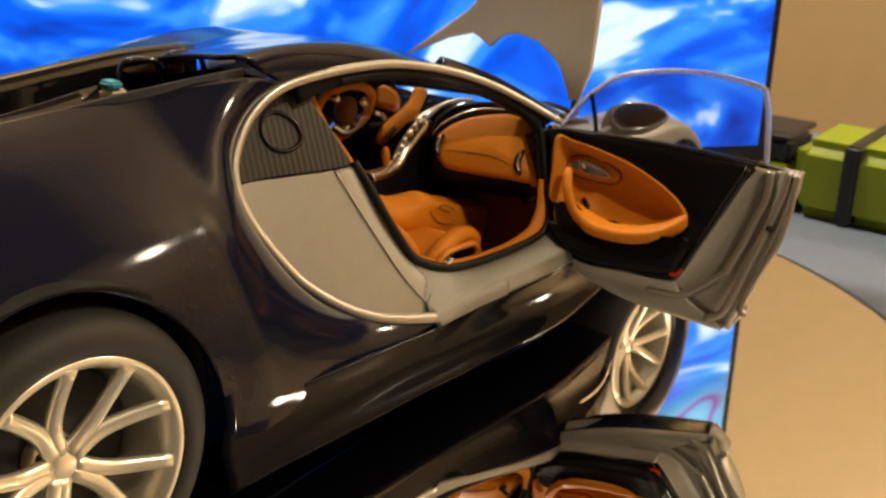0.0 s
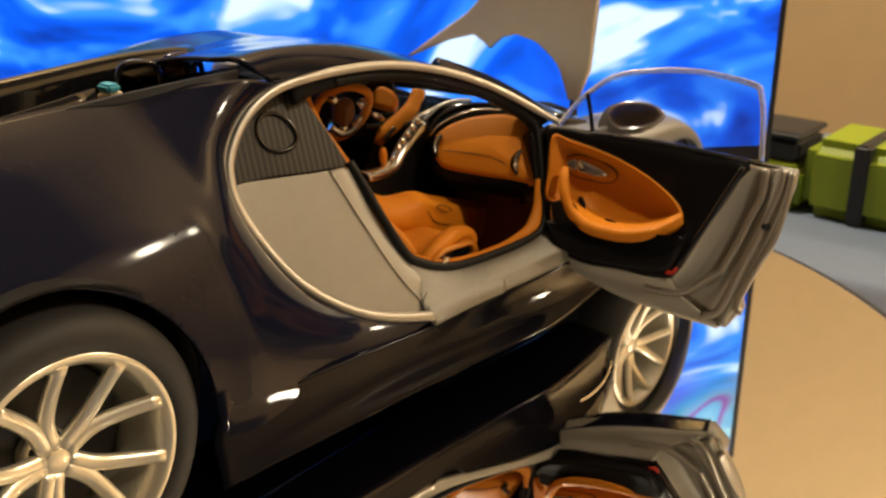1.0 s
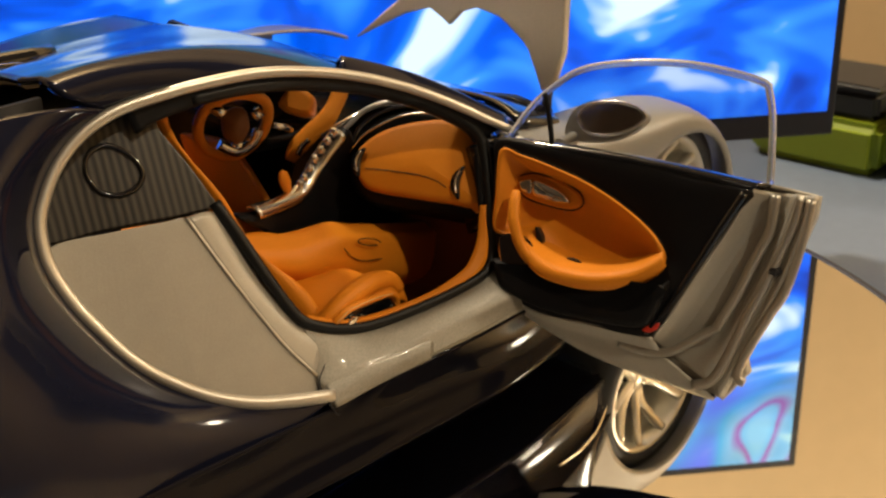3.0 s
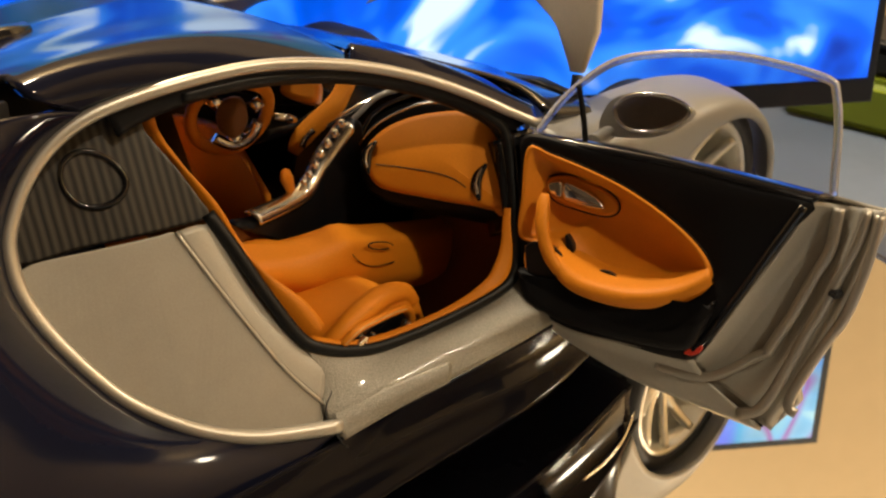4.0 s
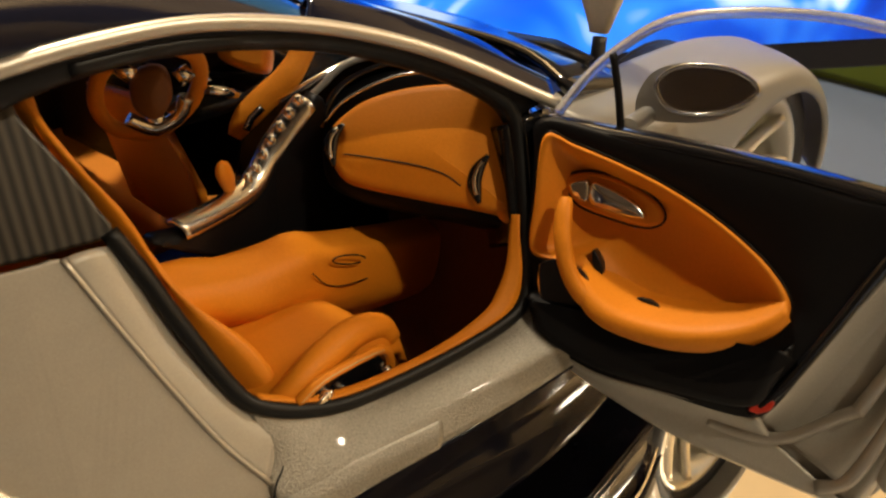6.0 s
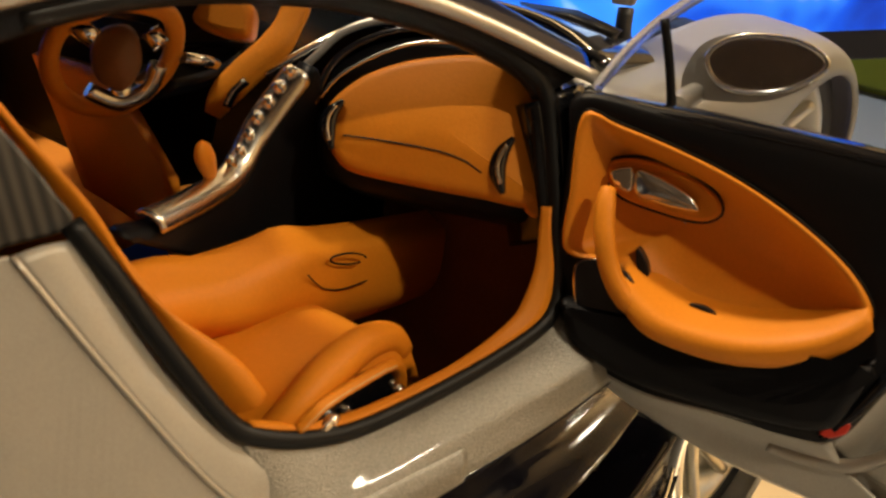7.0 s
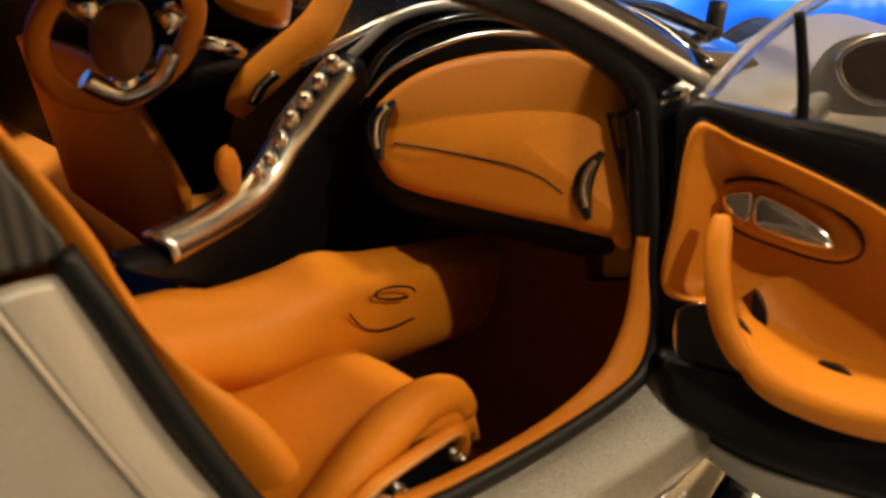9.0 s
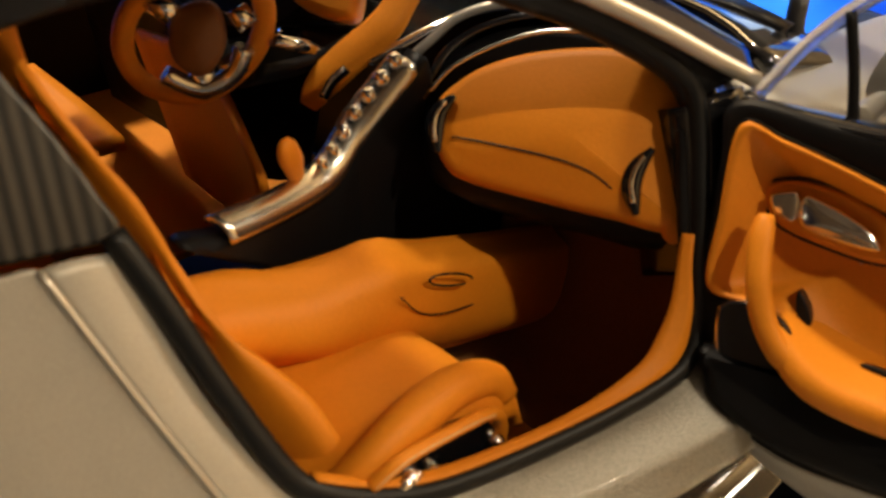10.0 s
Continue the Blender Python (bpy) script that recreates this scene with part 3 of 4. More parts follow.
def wheel(cx, cy, cz, r_tyre, r_rim, width, turn):
    w = thing("wheel", "", "")
    w.parent = car
    c, f = (cx, cy, cz), -width / 2
    part("tyre", lathe([(r_rim - 0.4, f + 2), (r_rim, f), (r_rim + 1.0, f - 0.5), (r_rim + 1.9, f - 0.6), (r_tyre - 1.8, f - 0.1), (r_tyre - 0.6, f + 1.2), (r_tyre - 0.05, f + 3), (r_tyre - 0.05, -f - 3), (r_tyre - 0.6, -f - 1.2), (r_rim, -f)], c, 1, 72), TYRE, w)
    part("rim", lathe([(r_rim - 3.4, 5), (r_rim - 2.4, f + 4), (r_rim - 1.9, f + 1.6), (r_rim - 1.4, f + 0.7), (r_rim - 0.9, f + 0.1), (r_rim - 0.3, f - 0.25), (r_rim + 0.25, f + 0.1), (r_rim + 0.2, f + 2)], c, 1, 72), RIM, w)
    part("brake_disc", lathe([(2, f + 8.5), (r_rim - 3.6, f + 8.5), (r_rim - 3.6, f + 9.5), (2, f + 9.5)], c, 1, 48), DARK, w)
    part("wheel_back", lathe([(0.01, f + 11), (r_rim - 2.6, f + 11), (r_rim - 2.6, f + 11.6), (0.01, f + 11.6)], c, 1, 48), PLASTIC, w)
    part("hub", lathe([(0.01, f + 3.6), (1.5, f + 3.6), (2.0, f + 4.0), (2.4, f + 4.9), (3.6, f + 5.4), (3.6, f + 8), (0.01, f + 8)], c, 1, 30), RIM, w)
    for i in range(5):
        a = 2 * math.pi * i / 5 + turn
        part("bolt", lathe([(0.01, f + 4.6), (0.5, f + 4.6), (0.7, f + 4.9), (0.7, f + 6)], (cx + 2.9 * math.cos(a + 0.63), cy, cz + 2.9 * math.sin(a + 0.63)), 1, 10), DARK, w)
        for e in (-1, 1):
            a0, a1 = a + e * 0.16, a + e * 0.33
            pts = [(math.cos(a + e * 0.3) * 1.8, f + 4.6, math.sin(a + e * 0.3) * 1.8), (math.cos(a0) * r_rim * 0.38, f + 4.0, math.sin(a0) * r_rim * 0.38), (math.cos(a1 * 0.6 + a0 * 0.4) * r_rim * 0.66, f + 2.6, math.sin(a1 * 0.6 + a0 * 0.4) * r_rim * 0.66), (math.cos(a1) * (r_rim - 1.0), f + 0.7, math.sin(a1) * (r_rim - 1.0))]
            line = [Vector(q) + Vector(c) for q in curve(pts, 12)]
            part("spoke", tube(line, [1.3 - 0.02 * k for k in range(12)], 8, flatten=((0, 1, 0), 0.8)), RIM, w)
    return w


# silver front wing, nose, cowl and raised bonnet
W_TOP = [(113, -44, 42), (124, -43, 41.2), (136, -42, 40.4), (148, -42, 39.4), (160, -43, 36.5), (172, -43, 30), (184, -40, 22), (192, -34, 16)]
W_EDGE = [(113, -51, 41.2), (124, -50.6, 41.0), (136, -50.6, 40.4), (147, -50.6, 40.2), (156, -50.6, 38.0), (165, -50.6, 32.6), (172, -50.6, 24.6), (176, -50, 15)]
a_ = [radians(q) for q in (172, 150, 128, 106, 84, 62, 40, 18, -4)]
W_ARCH = [(148 + 19.0 * math.cos(q), -56.8, 17.4 + 18.6 * math.sin(q)) for q in a_]
W_BULGE = [(117, -55, 34), (125, -55, 37.5), (136, -55.4, 38.6), (147, -55.4, 39.2), (156, -55.2, 36.8), (164, -55, 31), (170, -55, 22.6), (172, -55, 14)]
part("front_wing", loft([W_TOP, W_EDGE, W_BULGE, W_ARCH], 44, 22, 0.8), SILVER, car, "silver front wing over the wheel")
part("wing_side", loft([[(112, -55, 36), (118, -55.5, 35), (124, -55.8, 32.5), (128.6, -55.8, 19)], [(112, -57, 24), (118, -57, 22), (124, -57, 20), (129, -56.5, 16)], [(112, -56, 9), (118, -56, 9), (124, -56, 9), (130, -55.5, 9)]], 20, 14, 0.8), SKIRT, car)
part("vent_trim", tube(curve([(112, -59.6, 17), (118, -59.4, 17.4), (124, -58.5, 17), (129.5, -57, 15)], 16), 0.3, 8), CHROME, car)
part("far_wing", loft([far(W_TOP), far(W_EDGE), far(W_BULGE), far(W_ARCH)], 44, 22, 0.8), SILVER, car)
part("nose", loft([[(176, -38, 20), (182, -38, 12), (182, -38, 6)], [(180, -20, 16), (188, -20, 11), (188, -20, 6)], [(180, 0, 13), (188, 0, 10), (188, 0, 6)], [(178, 20, 11), (186, 20, 9), (186, 20, 5)], [(170, 38, 10), (176, 38, 8), (176, 38, 5)]], 12, 24, 0.8), SILVER, car)
part("luggage_tray", loft([[(130, -42, 36), (150, -42, 35), (176, -40, 26)], [(130, -20, 22), (150, -20, 18), (178, -20, 13)], [(130, 20, 18), (150, 20, 14), (176, 20, 9)], [(130, 42, 22), (150, 42, 20), (170, 40, 10)]], 14, 18, 0.8), PLASTIC, car, "black luggage tray under the bonnet")
part("cowl", loft([[(116, -46, 43.2), (119, -36, 44.2), (120, -18, 42), (120, 0, 39.5), (120, 18, 36), (117, 40, 30)], [(128, -47, 40.5), (128, -38, 41.2), (130, -20, 39.5), (130, 0, 37), (130, 18, 34), (128, 40, 29)]], 30, 6, 1.0), GLOSSBLACK, car, "black windscreen cowl")
HOOD = Frame((132, 0, 0), (0, -1, 0), (0, 0, 1), (-1, 0, 0))
hood_uv = [(-13, 41), (-4, 48.5), (5.4, 56), (14, 66), (22, 80), (39, 80), (39.6, 63), (40.2, 50), (38.2, 42.8), (35.9, 42.4), (34.6, 46), (31.9, 49.4), (28.5, 51.9), (25, 53.3), (19.6, 53.8), (15.8, 52.2), (12.9, 49.2), (10.4, 50.8), (7.7, 51.3), (0.5, 48.6), (-6, 45)]
part("bonnet", slab(HOOD, hood_uv, -1.2, 0, 0.5, spline=False), LITSILVER, car, "raised silver bonnet")
part("hinge_cover", slab(Frame((125, 0, 0), (0, -1, 0), (0, 0, 1), (-1, 0, 0)), [(27.5, 41.2), (35, 42.6), (41, 42.2), (39, 39), (31, 38.6)], -2, 0, 0.5, spline=False), PLASTIC, car, "black bonnet hinge cover")
part("hinge", tube(curve([(131, -38.5, 43), (130, -39.5, 40), (131, -41, 37)], 8), 0.9, 8), DARK, car)


# ---- the open door ----
door = part("door", slab(DOOR, [(0.2, 0.2), (10, 0.8), (20, 1.3), (38.5, 1.2), (47.0, 2.0), (47.3, -0.9), (46.7, -5.6), (46.2, -10.4), (45.4, -15.2), (43.5, -23), (44.6, -25.2), (42.2, -30), (39.8, -29.8), (23.3, -28.6), (14.1, -26.5), (7.4, -24.2), (4.6, -20), (3.0, -14), (0.9, -4)], -5.5, -2.4, 0.8, spline=False), SILVER, car, "open silver door with tan and black lining")
D3 = lambda pts: [DOOR.at(*p) for p in pts]
part("door_edge", loft([
    D3([(38.6, 1.0, 0.4), (36.6, -6, 0.2), (34, -13, 0.1), (32, -19.6, 0.1), (30.6, -23.4, 0)]),
    D3([(40.6, 1.1, -2.0), (38.9, -6, -2.3), (37, -13, -2.4), (34.6, -20.4, -2.4), (31.6, -25.0, -2.0)]),
    D3([(43.0, 1.4, -1.9), (42.3, -6, -2.2), (41, -13, -2.4), (38.6, -21, -2.4), (35, -26.2, -2.2)]),
    D3([(44.2, 1.6, -0.5), (43.8, -5.8, -0.6), (42.7, -12.4, -0.8), (40.6, -21.6, -1.0), (38.6, -27.2, -1.0)]),
    D3([(45.2, 1.7, -1.6), (44.9, -5.8, -1.8), (44.0, -12.6, -1.8), (42.0, -22, -1.8), (40.4, -28.2, -1.6)]),
    D3([(46.3, 1.9, -0.7), (46.0, -5.7, -0.8), (45.1, -12.7, -1.0), (43.0, -22.6, -1.1), (41.5, -29.2, -1.0)]),
    D3([(47.2, 2.0, -1.6), (46.9, -5.6, -1.8), (46.0, -12.8, -2.0), (43.8, -23, -2.0), (42.3, -29.9, -2.0)])], 40, 36, 0.5), SILVER, door, "pressed silver door edge")
part("door_bottom", loft([
    D3([(6.8, -22.6, 0.6), (13.5, -24, 0.6), (22, -23.4, 0.5), (30.4, -23.2, 0.1)]),
    D3([(7.4, -23.6, -0.8), (14, -25.3, -0.9), (23, -25.6, -1.4), (33, -26.0, -1.8)]),
    D3([(7.8, -24.3, -1.4), (14.6, -26.6, -1.6), (24, -28.4, -1.9), (40.2, -29.4, -1.9)]),
    D3([(7.8, -24.5, -2.4), (14.8, -26.9, -2.4), (24, -29.0, -2.6), (41, -30.1, -2.6)])], 30, 14, 0.5), SILVER, door)
# Silver-painted ridges given brighter satin metal to carry their highlights.
for ridge, width in (([(25.6, -25.8), (29.1, -25.9), (32.7, -25.2), (35.1, -23.3), (37.3, -20.9), (38.9, -19.6)], 0.7), ([(38.7, -20.0), (39.4, -17.1), (40.2, -14.1), (41.2, -8.4), (42.0, -4.3), (41.4, 0.8)], 0.75), ([(37.6, -28.9), (39.8, -27.7), (40.9, -25.3), (41.7, -21.0), (42.4, -16.5), (43.1, -13.2), (44.1, -6.7), (44.7, -2.1), (44.4, 1.4)], 0.8), ([(44.6, -26.4), (43.5, -26.0), (43.3, -24.3), (44.0, -20.6), (45.2, -15.9), (46.3, -12.1), (46.6, -5.2), (46.2, 1.2)], 0.7)):
    part("pressed_ridge", tube(curve(on(DOOR, ridge, -1.3), 40), width, 10, flatten=(DOOR.n, 0.8)), SATIN, door)
part("latch", box(DOOR.at(44.2, -9.6, -1.2) - Vector((0.8, 0.8, 0.6)), DOOR.at(44.2, -9.6, -1.2) + Vector((0.8, 0.8, 0.6)), 0.3), DARK, door)
INSERT = [(0.9, -1.3), (4.3, -1.4), (9.7, -2.1), (15.1, -3.2), (20.5, -5.0), (25.6, -7.5), (28.6, -9.9), (29.5, -11.8), (28.4, -14.2), (25.0, -16.5), (20.5, -17.6), (15.5, -17.7), (12.4, -16.5), (9.7, -14.6), (7.4, -13.4), (3.0, -13.6), (1.8, -8)]
CARD = [(0.2, 0.0), (7.3, 0.5), (15.7, 0.9), (23.7, 1.3), (31, 0.9), (38.4, 0.9), (36.6, -3.3), (34.4, -10.1), (32, -18.3), (30.3, -22.4), (27, -23.4), (21, -23.6), (13.5, -24), (6.9, -22.6), (4.6, -20.1), (2.9, -14.6), (0.8, -4.2)]
MID = (12.0, -8.5)
rim_in, rim_out = round_about(INSERT, MID, 160), round_about(CARD, MID, 160)
towards = lambda pts, k, c: [DOOR.at(a + (MID[0] - a) * k, b + (MID[1] - b) * k, c) for a, b in pts]
OUTER = [D3([(0.4, 0.4, -4.0), (12, 1.2, -5.0), (24, 1.6, -5.8), (46.8, 1.2, -5.0)]), D3([(1.0, -7, -5.0), (12, -8, -6.2), (24, -9, -6.8), (45.4, -9, -5.6)]), D3([(3.6, -15, -5.8), (13, -18, -7.2), (24, -20, -7.7), (43.4, -21, -6.2)]), D3([(7.2, -23.2, -6.2), (14.6, -25.6, -7.3), (24, -27.8, -7.4), (41.2, -29.6, -6.0)])]
part("outer_skin", loft(OUTER, 40, 24, 0.6), BLACK, door, "glossy black outside of the door")
part("underside", loft([D3([(7.8, -24.5, -2.4), (14.8, -26.9, -2.4), (24, -29.0, -2.6), (41, -30.1, -2.6)]), D3([(7.6, -24.0, -4), (14.7, -26.4, -4.6), (24, -28.6, -6.5), (41.2, -30.0, -5.6)]), OUTER[3]], 30, 10, 0.5), BLACK, door)
card = part("door_card", grid([on(DOOR, rim_out, -2.6), on(DOOR, rim_out, 0.3), on(DOOR, inset2(rim_out, -0.4), 0.75), on(DOOR, [(a + (c - a) * 0.12, b + (d - b) * 0.12) for (a, b), (c, d) in zip(rim_out, rim_in)], 0.95), on(DOOR, rim_in, 0.9), towards(rim_in, 0.02, 0.5)], close_u=True), PLASTIC, door, "black door lining")
part("tan_insert", grid([towards(rim_in, -0.012, 0.7), towards(rim_in, 0.0, 1.25), towards(rim_in, 0.03, 1.4), towards(rim_in, 0.07, 1.1), towards(rim_in, 0.16, 0.1), towards(rim_in, 0.3, -1.0), towards(rim_in, 0.5, -1.7), towards(rim_in, 0.75, -2.0), towards(rim_in, 0.99, -2.1)], close_u=True), LEATHER, card, "hollowed tan leather door insert")
part("lower_trim", slab(DOOR, [(4.4, -17.6), (10, -18.6), (16, -19.6), (23, -19.8), (28.5, -17.6), (31, -14.4), (30.4, -20), (29, -22), (24, -22.9), (13.5, -23.4), (7.2, -22), (5.2, -20)], 0.5, 3.0, 1.2, 90), PLASTIC, card, "black lower door trim")
part("insert_line", tube(curve(on(DOOR, inset2(INSERT, -0.25), 0.95), 110, True), 0.08, 6, True), SEALM, card)
part("armrest", loft([
    D3([(8.6, -13.0, -1.0), (12.5, -13.9, -1.9), (16, -14.4, -2.2), (20.5, -14.0, -2.0), (24.6, -12.7, -1.2), (27.2, -11.3, -0.2), (29.0, -10.4, 0.9)]),
    D3([(8.4, -14.0, 2.0), (12.2, -16.0, 2.8), (15.8, -16.6, 2.9), (20.5, -16.2, 2.8), (25.0, -14.7, 2.4), (27.9, -12.7, 2.0), (29.3, -11.2, 1.5)]),
    D3([(8.5, -14.8, 2.4), (11.9, -17.0, 3.4), (15.7, -17.7, 3.5), (20.6, -17.4, 3.3), (25.3, -15.9, 2.7), (28.3, -13.5, 2.1), (29.5, -11.8, 1.5)]),
    D3([(8.7, -15.3, 2.2), (11.8, -17.7, 3.1), (15.7, -18.4, 3.1), (20.7, -18.1, 2.9), (25.5, -16.6, 2.3), (28.5, -14.1, 1.8), (29.6, -12.2, 1.3)]),
    D3([(9.0, -15.5, 0.6), (11.9, -17.8, 0.6), (15.7, -18.5, 0.6), (20.7, -18.2, 0.6), (25.4, -16.7, 0.6), (28.4, -14.2, 0.6), (29.5, -12.3, 0.6)])], 44, 22, 0.4), LEATHER, card, "tan leather armrest ledge")
part("pull_strap", tube(curve(D3([(5.0, -6.9, 1.2), (5.5, -8.8, 2.0), (6.4, -11.2, 2.7), (7.8, -13.8, 2.9), (9.8, -15.9, 2.9), (12.2, -17.0, 2.6)]), 30), [0.6, 0.75, 0.85, 0.9] + [0.95] * 20 + [0.95, 0.9, 0.8, 0.7, 0.55, 0.4], 12, flatten=(DOOR.n, 0.75)), LEATHER, card, "tan leather pull strap")
part("ledge_slot", slab(DOOR, [(15.0, -15.0), (16.6, -15.3), (17.6, -15.2), (16.4, -14.8)], 0.2, 0.9, 0.1, 16), SEALM, card)
# Black plate put behind the strap in place of the shade in its gap.
part("strap_gap", slab(DOOR, [(9.0, -11.6), (10.2, -12.6), (10.8, -13.9), (9.6, -13.4)], -1.4, 0.4, 0.1, 16), SEALM, card)
pocket = part("pocket", slab(DOOR, [(4.6, -14.2), (6.5, -13.2), (9.0, -13.6), (11, -15.4), (12.2, -17.6), (11.6, -19.0), (8.0, -19.9), (6.0, -18.2), (5.0, -16.2)], 1.5, 2.4, 0.2, 40), GLOSSBLACK, card, "gloss black door pocket")
part("pocket_rim", tube(curve(D3([(4.7, -14.3, 1.9), (5.1, -16.2, 2.0), (6.1, -18.2, 2.0), (8.0, -19.8, 1.9)]), 16), 0.35, 8), CHROME, pocket)
BEZEL = [(3.9, -5.2), (6.3, -3.9), (10.2, -4.0), (13.7, -5.1), (14.8, -6.6), (13.5, -7.8), (9.9, -8.0), (5.6, -7.5)]
bezel = part("handle_bezel", slab(DOOR, BEZEL, -3.4, -0.7, 0.4, 60), LEATHER, card)
part("bezel_line", tube(curve(on(DOOR, inset2(BEZEL, -0.15), -1.0), 60, True), 0.11, 6, True), SEALM, card)
part("door_handle", slab(DOOR, [(6.7, -4.9), (8.2, -4.8), (11.5, -5.6), (13.1, -6.8), (12.0, -7.2), (9.3, -7.3), (7.2, -7.0)], -0.8, 0.1, 0.35, 40, dome=0.3), CHROME, card, "chrome inner door handle")
part("window_switch", slab(DOOR, [(4.5, -5.6), (5.6, -4.9), (6.4, -4.9), (6.8, -6.9), (5.5, -6.9), (4.9, -6.4)], -0.8, 0.1, 0.3, 30), CHROME, card, "chrome window switch")
part("reflector", slab(DOOR, [(29.0, -22.3), (30.6, -20.8), (31.2, -20.9), (31.0, -21.9), (29.8, -22.7)], 0.8, 1.3, 0.2, 24), RED, card, "red door reflector")
part("edge_gloss", tube(curve(D3([(37.6, 0.2, 0.6), (35.4, -6.5, 0.7), (33.6, -12.6, 0.7), (31.4, -19.0, 0.7), (29.4, -22.9, 0.6)]), 30), 0.7, 10), GLOSSBLACK, card)
part("belt_top", loft([D3([(0.2, -0.2, 0.9), (12, 0.4, 0.95), (24, 1.0, 0.95), (38.4, 0.8, 0.9)]), D3([(0.2, 0.7, 0.3), (12, 1.5, 0.4), (24, 2.0, 0.4), (39.4, 1.9, 0.2)]), D3([(0.4, 0.9, -2.4), (12, 1.8, -2.4), (24, 2.3, -2.4), (40.4, 2.2, -2.4)])], 40, 10, 0.5), GLOSSBLACK, door, "glossy black door top")
part("belt_outer", loft([D3([(0.4, 0.9, -2.4), (12, 1.8, -2.4), (24, 2.3, -2.4), (46.8, 2.1, -2.4)]), D3([(0.4, 0.4, -4.5), (12, 1.2, -5.2), (24, 1.6, -5.6), (46.8, 1.2, -5.0)])], 30, 5, 0.5), SILVER, door)
glass_uv = [(0.6, 1.0), (2.6, 5.4), (5.2, 9.2), (9.3, 12.9), (16.2, 15.2), (23.8, 16.4), (30.0, 16.4), (35.4, 15.8), (36.6, 14.6), (38.2, 10.4), (40.2, 2.1)]
glass_poly = [(p.x, p.y) for p in curve(flat(glass_uv), 70)]
pane = part("window", slab(DOOR, glass_poly, -2.0, -1.6, 0.1, spline=False), GLASS, door, "clear side window")
EDGE = mat("clear_plastic_edge", (0.80, 0.82, 0.90), 0.22, 0, 0.3)
EDGE.node_tree.nodes["Principled BSDF"].inputs["Transmission Weight"].default_value = 0.8
part("window_edge", tube([DOOR.at(a, b, -1.8) for a, b in glass_poly], 0.55, 8), EDGE, pane)
part("window_divider", tube(curve(D3([(7.8, 0.9, -1.4), (6.4, 4.6, -1.4), (4.7, 8.4, -1.4)]), 14), 0.42, 8), PLASTIC, pane, "black window divider")
wing_mirror = part("wing_mirror", slab(Frame(DOOR.at(0, 0, -8), DOOR.u, DOOR.v, -DOOR.n), [(7.2, 2.6), (7.2, 6.8), (10.3, 9.0), (15.5, 9.7), (19.0, 8.2), (16.8, 5.0), (12.7, 3.0)], 0, 5.0, 3.0, 50, dome=1.2), SILVER, door, "black and silver wing mirror")
part("mirror_glass", slab(Frame(DOOR.at(0, 0, -8), DOOR.u, DOOR.v, DOOR.n), [(8.4, 6.4), (10.6, 8.5), (15.4, 9.3), (18.4, 8.1), (16.3, 5.5), (13, 4.2), (10.2, 4.3)], -0.2, 0.25, 0.15, 50), TINTED, wing_mirror, "mirror glass")
part("mirror_rim", tube(curve([DOOR.at(a, b, -7.8) for a, b in [(8.3, 6.4), (10.5, 8.7), (15.4, 9.5), (18.7, 8.1), (16.4, 5.3), (13, 4.0), (10.1, 4.1)]], 50, True), 0.28, 8, True), CHROME, wing_mirror)
part("mirror_arm", tube(curve(D3([(9, 4, -10), (8, 2.4, -8), (7.5, 1.2, -5)]), 12), 1.1, 10), SILVER, wing_mirror)

# ---- cabin ----
cabin = part("cabin_floor", loft([[(66, -45, 12), (74, -47, 11), (84, -51.5, 11), (91, -53, 11), (98, -53.5, 11.5)], [(64, -40, 8.5), (72, -42, 8.5), (85, -45, 8.5), (92, -46, 8.5), (98, -46, 8.8)], [(62, -28, 8.5), (72, -28, 8.5), (85, -28, 8.5), (92, -28, 8.5), (98, -28, 8.8)]], 30, 14, 0.6), CARPET, car, "tan cabin floor")
part("footwell", loft([[(98, -53.5, 11.6), (103, -53.5, 13), (107, -53, 20), (109, -51, 32)], [(98, -46, 8.9), (104, -46, 11), (108.5, -46, 22), (110, -45, 34)], [(98, -27.5, 8.9), (104, -27, 11), (109, -26.5, 22), (111, -26, 34)]], 26, 14, 0.6), FOOTWELL, car, "carpeted footwell, its shade put into the colour")
part("floor_rib", tube(curve([(88, -47.5, 9.2), (93, -48.5, 9.4), (98, -49, 9.6)], 12), 0.5, 8), CARPET, cabin)
part("bulkhead", loft([[(58, -21.0, 53.5), (58, -12, 53), (58, 0, 49.5), (58, 20, 41), (58, 44, 30)], [(58, -29, 8), (58, -12, 8), (58, 0, 8), (58, 20, 8), (58, 44, 8)]], 20, 6, 0.8), PLASTIC, car)
part("footwell_wall", box((112, -50, 8), (114, 50, 40), 0.4), PLASTIC, car)
part("far_floor", box((60, 2, 7), (112, 50, 8.2), 0.2), LEATHER, car)
part("far_door", box((57, 43, 6), (110, 45, 33), 0.6), PLASTIC, car)
SEAL_IN = [(13.2, -10.6), (17.4, -12.3), (22.4, -12.9), (31.5, -11.9), (38.9, -10.3), (41.7, -8.7), (43.1, -5.6), (43.7, -2.0), (44.3, 0.2)]
SILL_IN = [(13.0, -10.0), (17.3, -11.7), (22.4, -12.3), (31.3, -11.3), (37.8, -9.1), (40.2, -7.0), (41.8, -4.6), (42.9, -1.6), (43.7, 0.4)]
part("inner_sill", loft([on(RING, SEAL_IN, -1.3), on(RING, SILL_IN, -2.0)], 50, 4, 0.3), LEATHER, car, "tan inner sill trim")

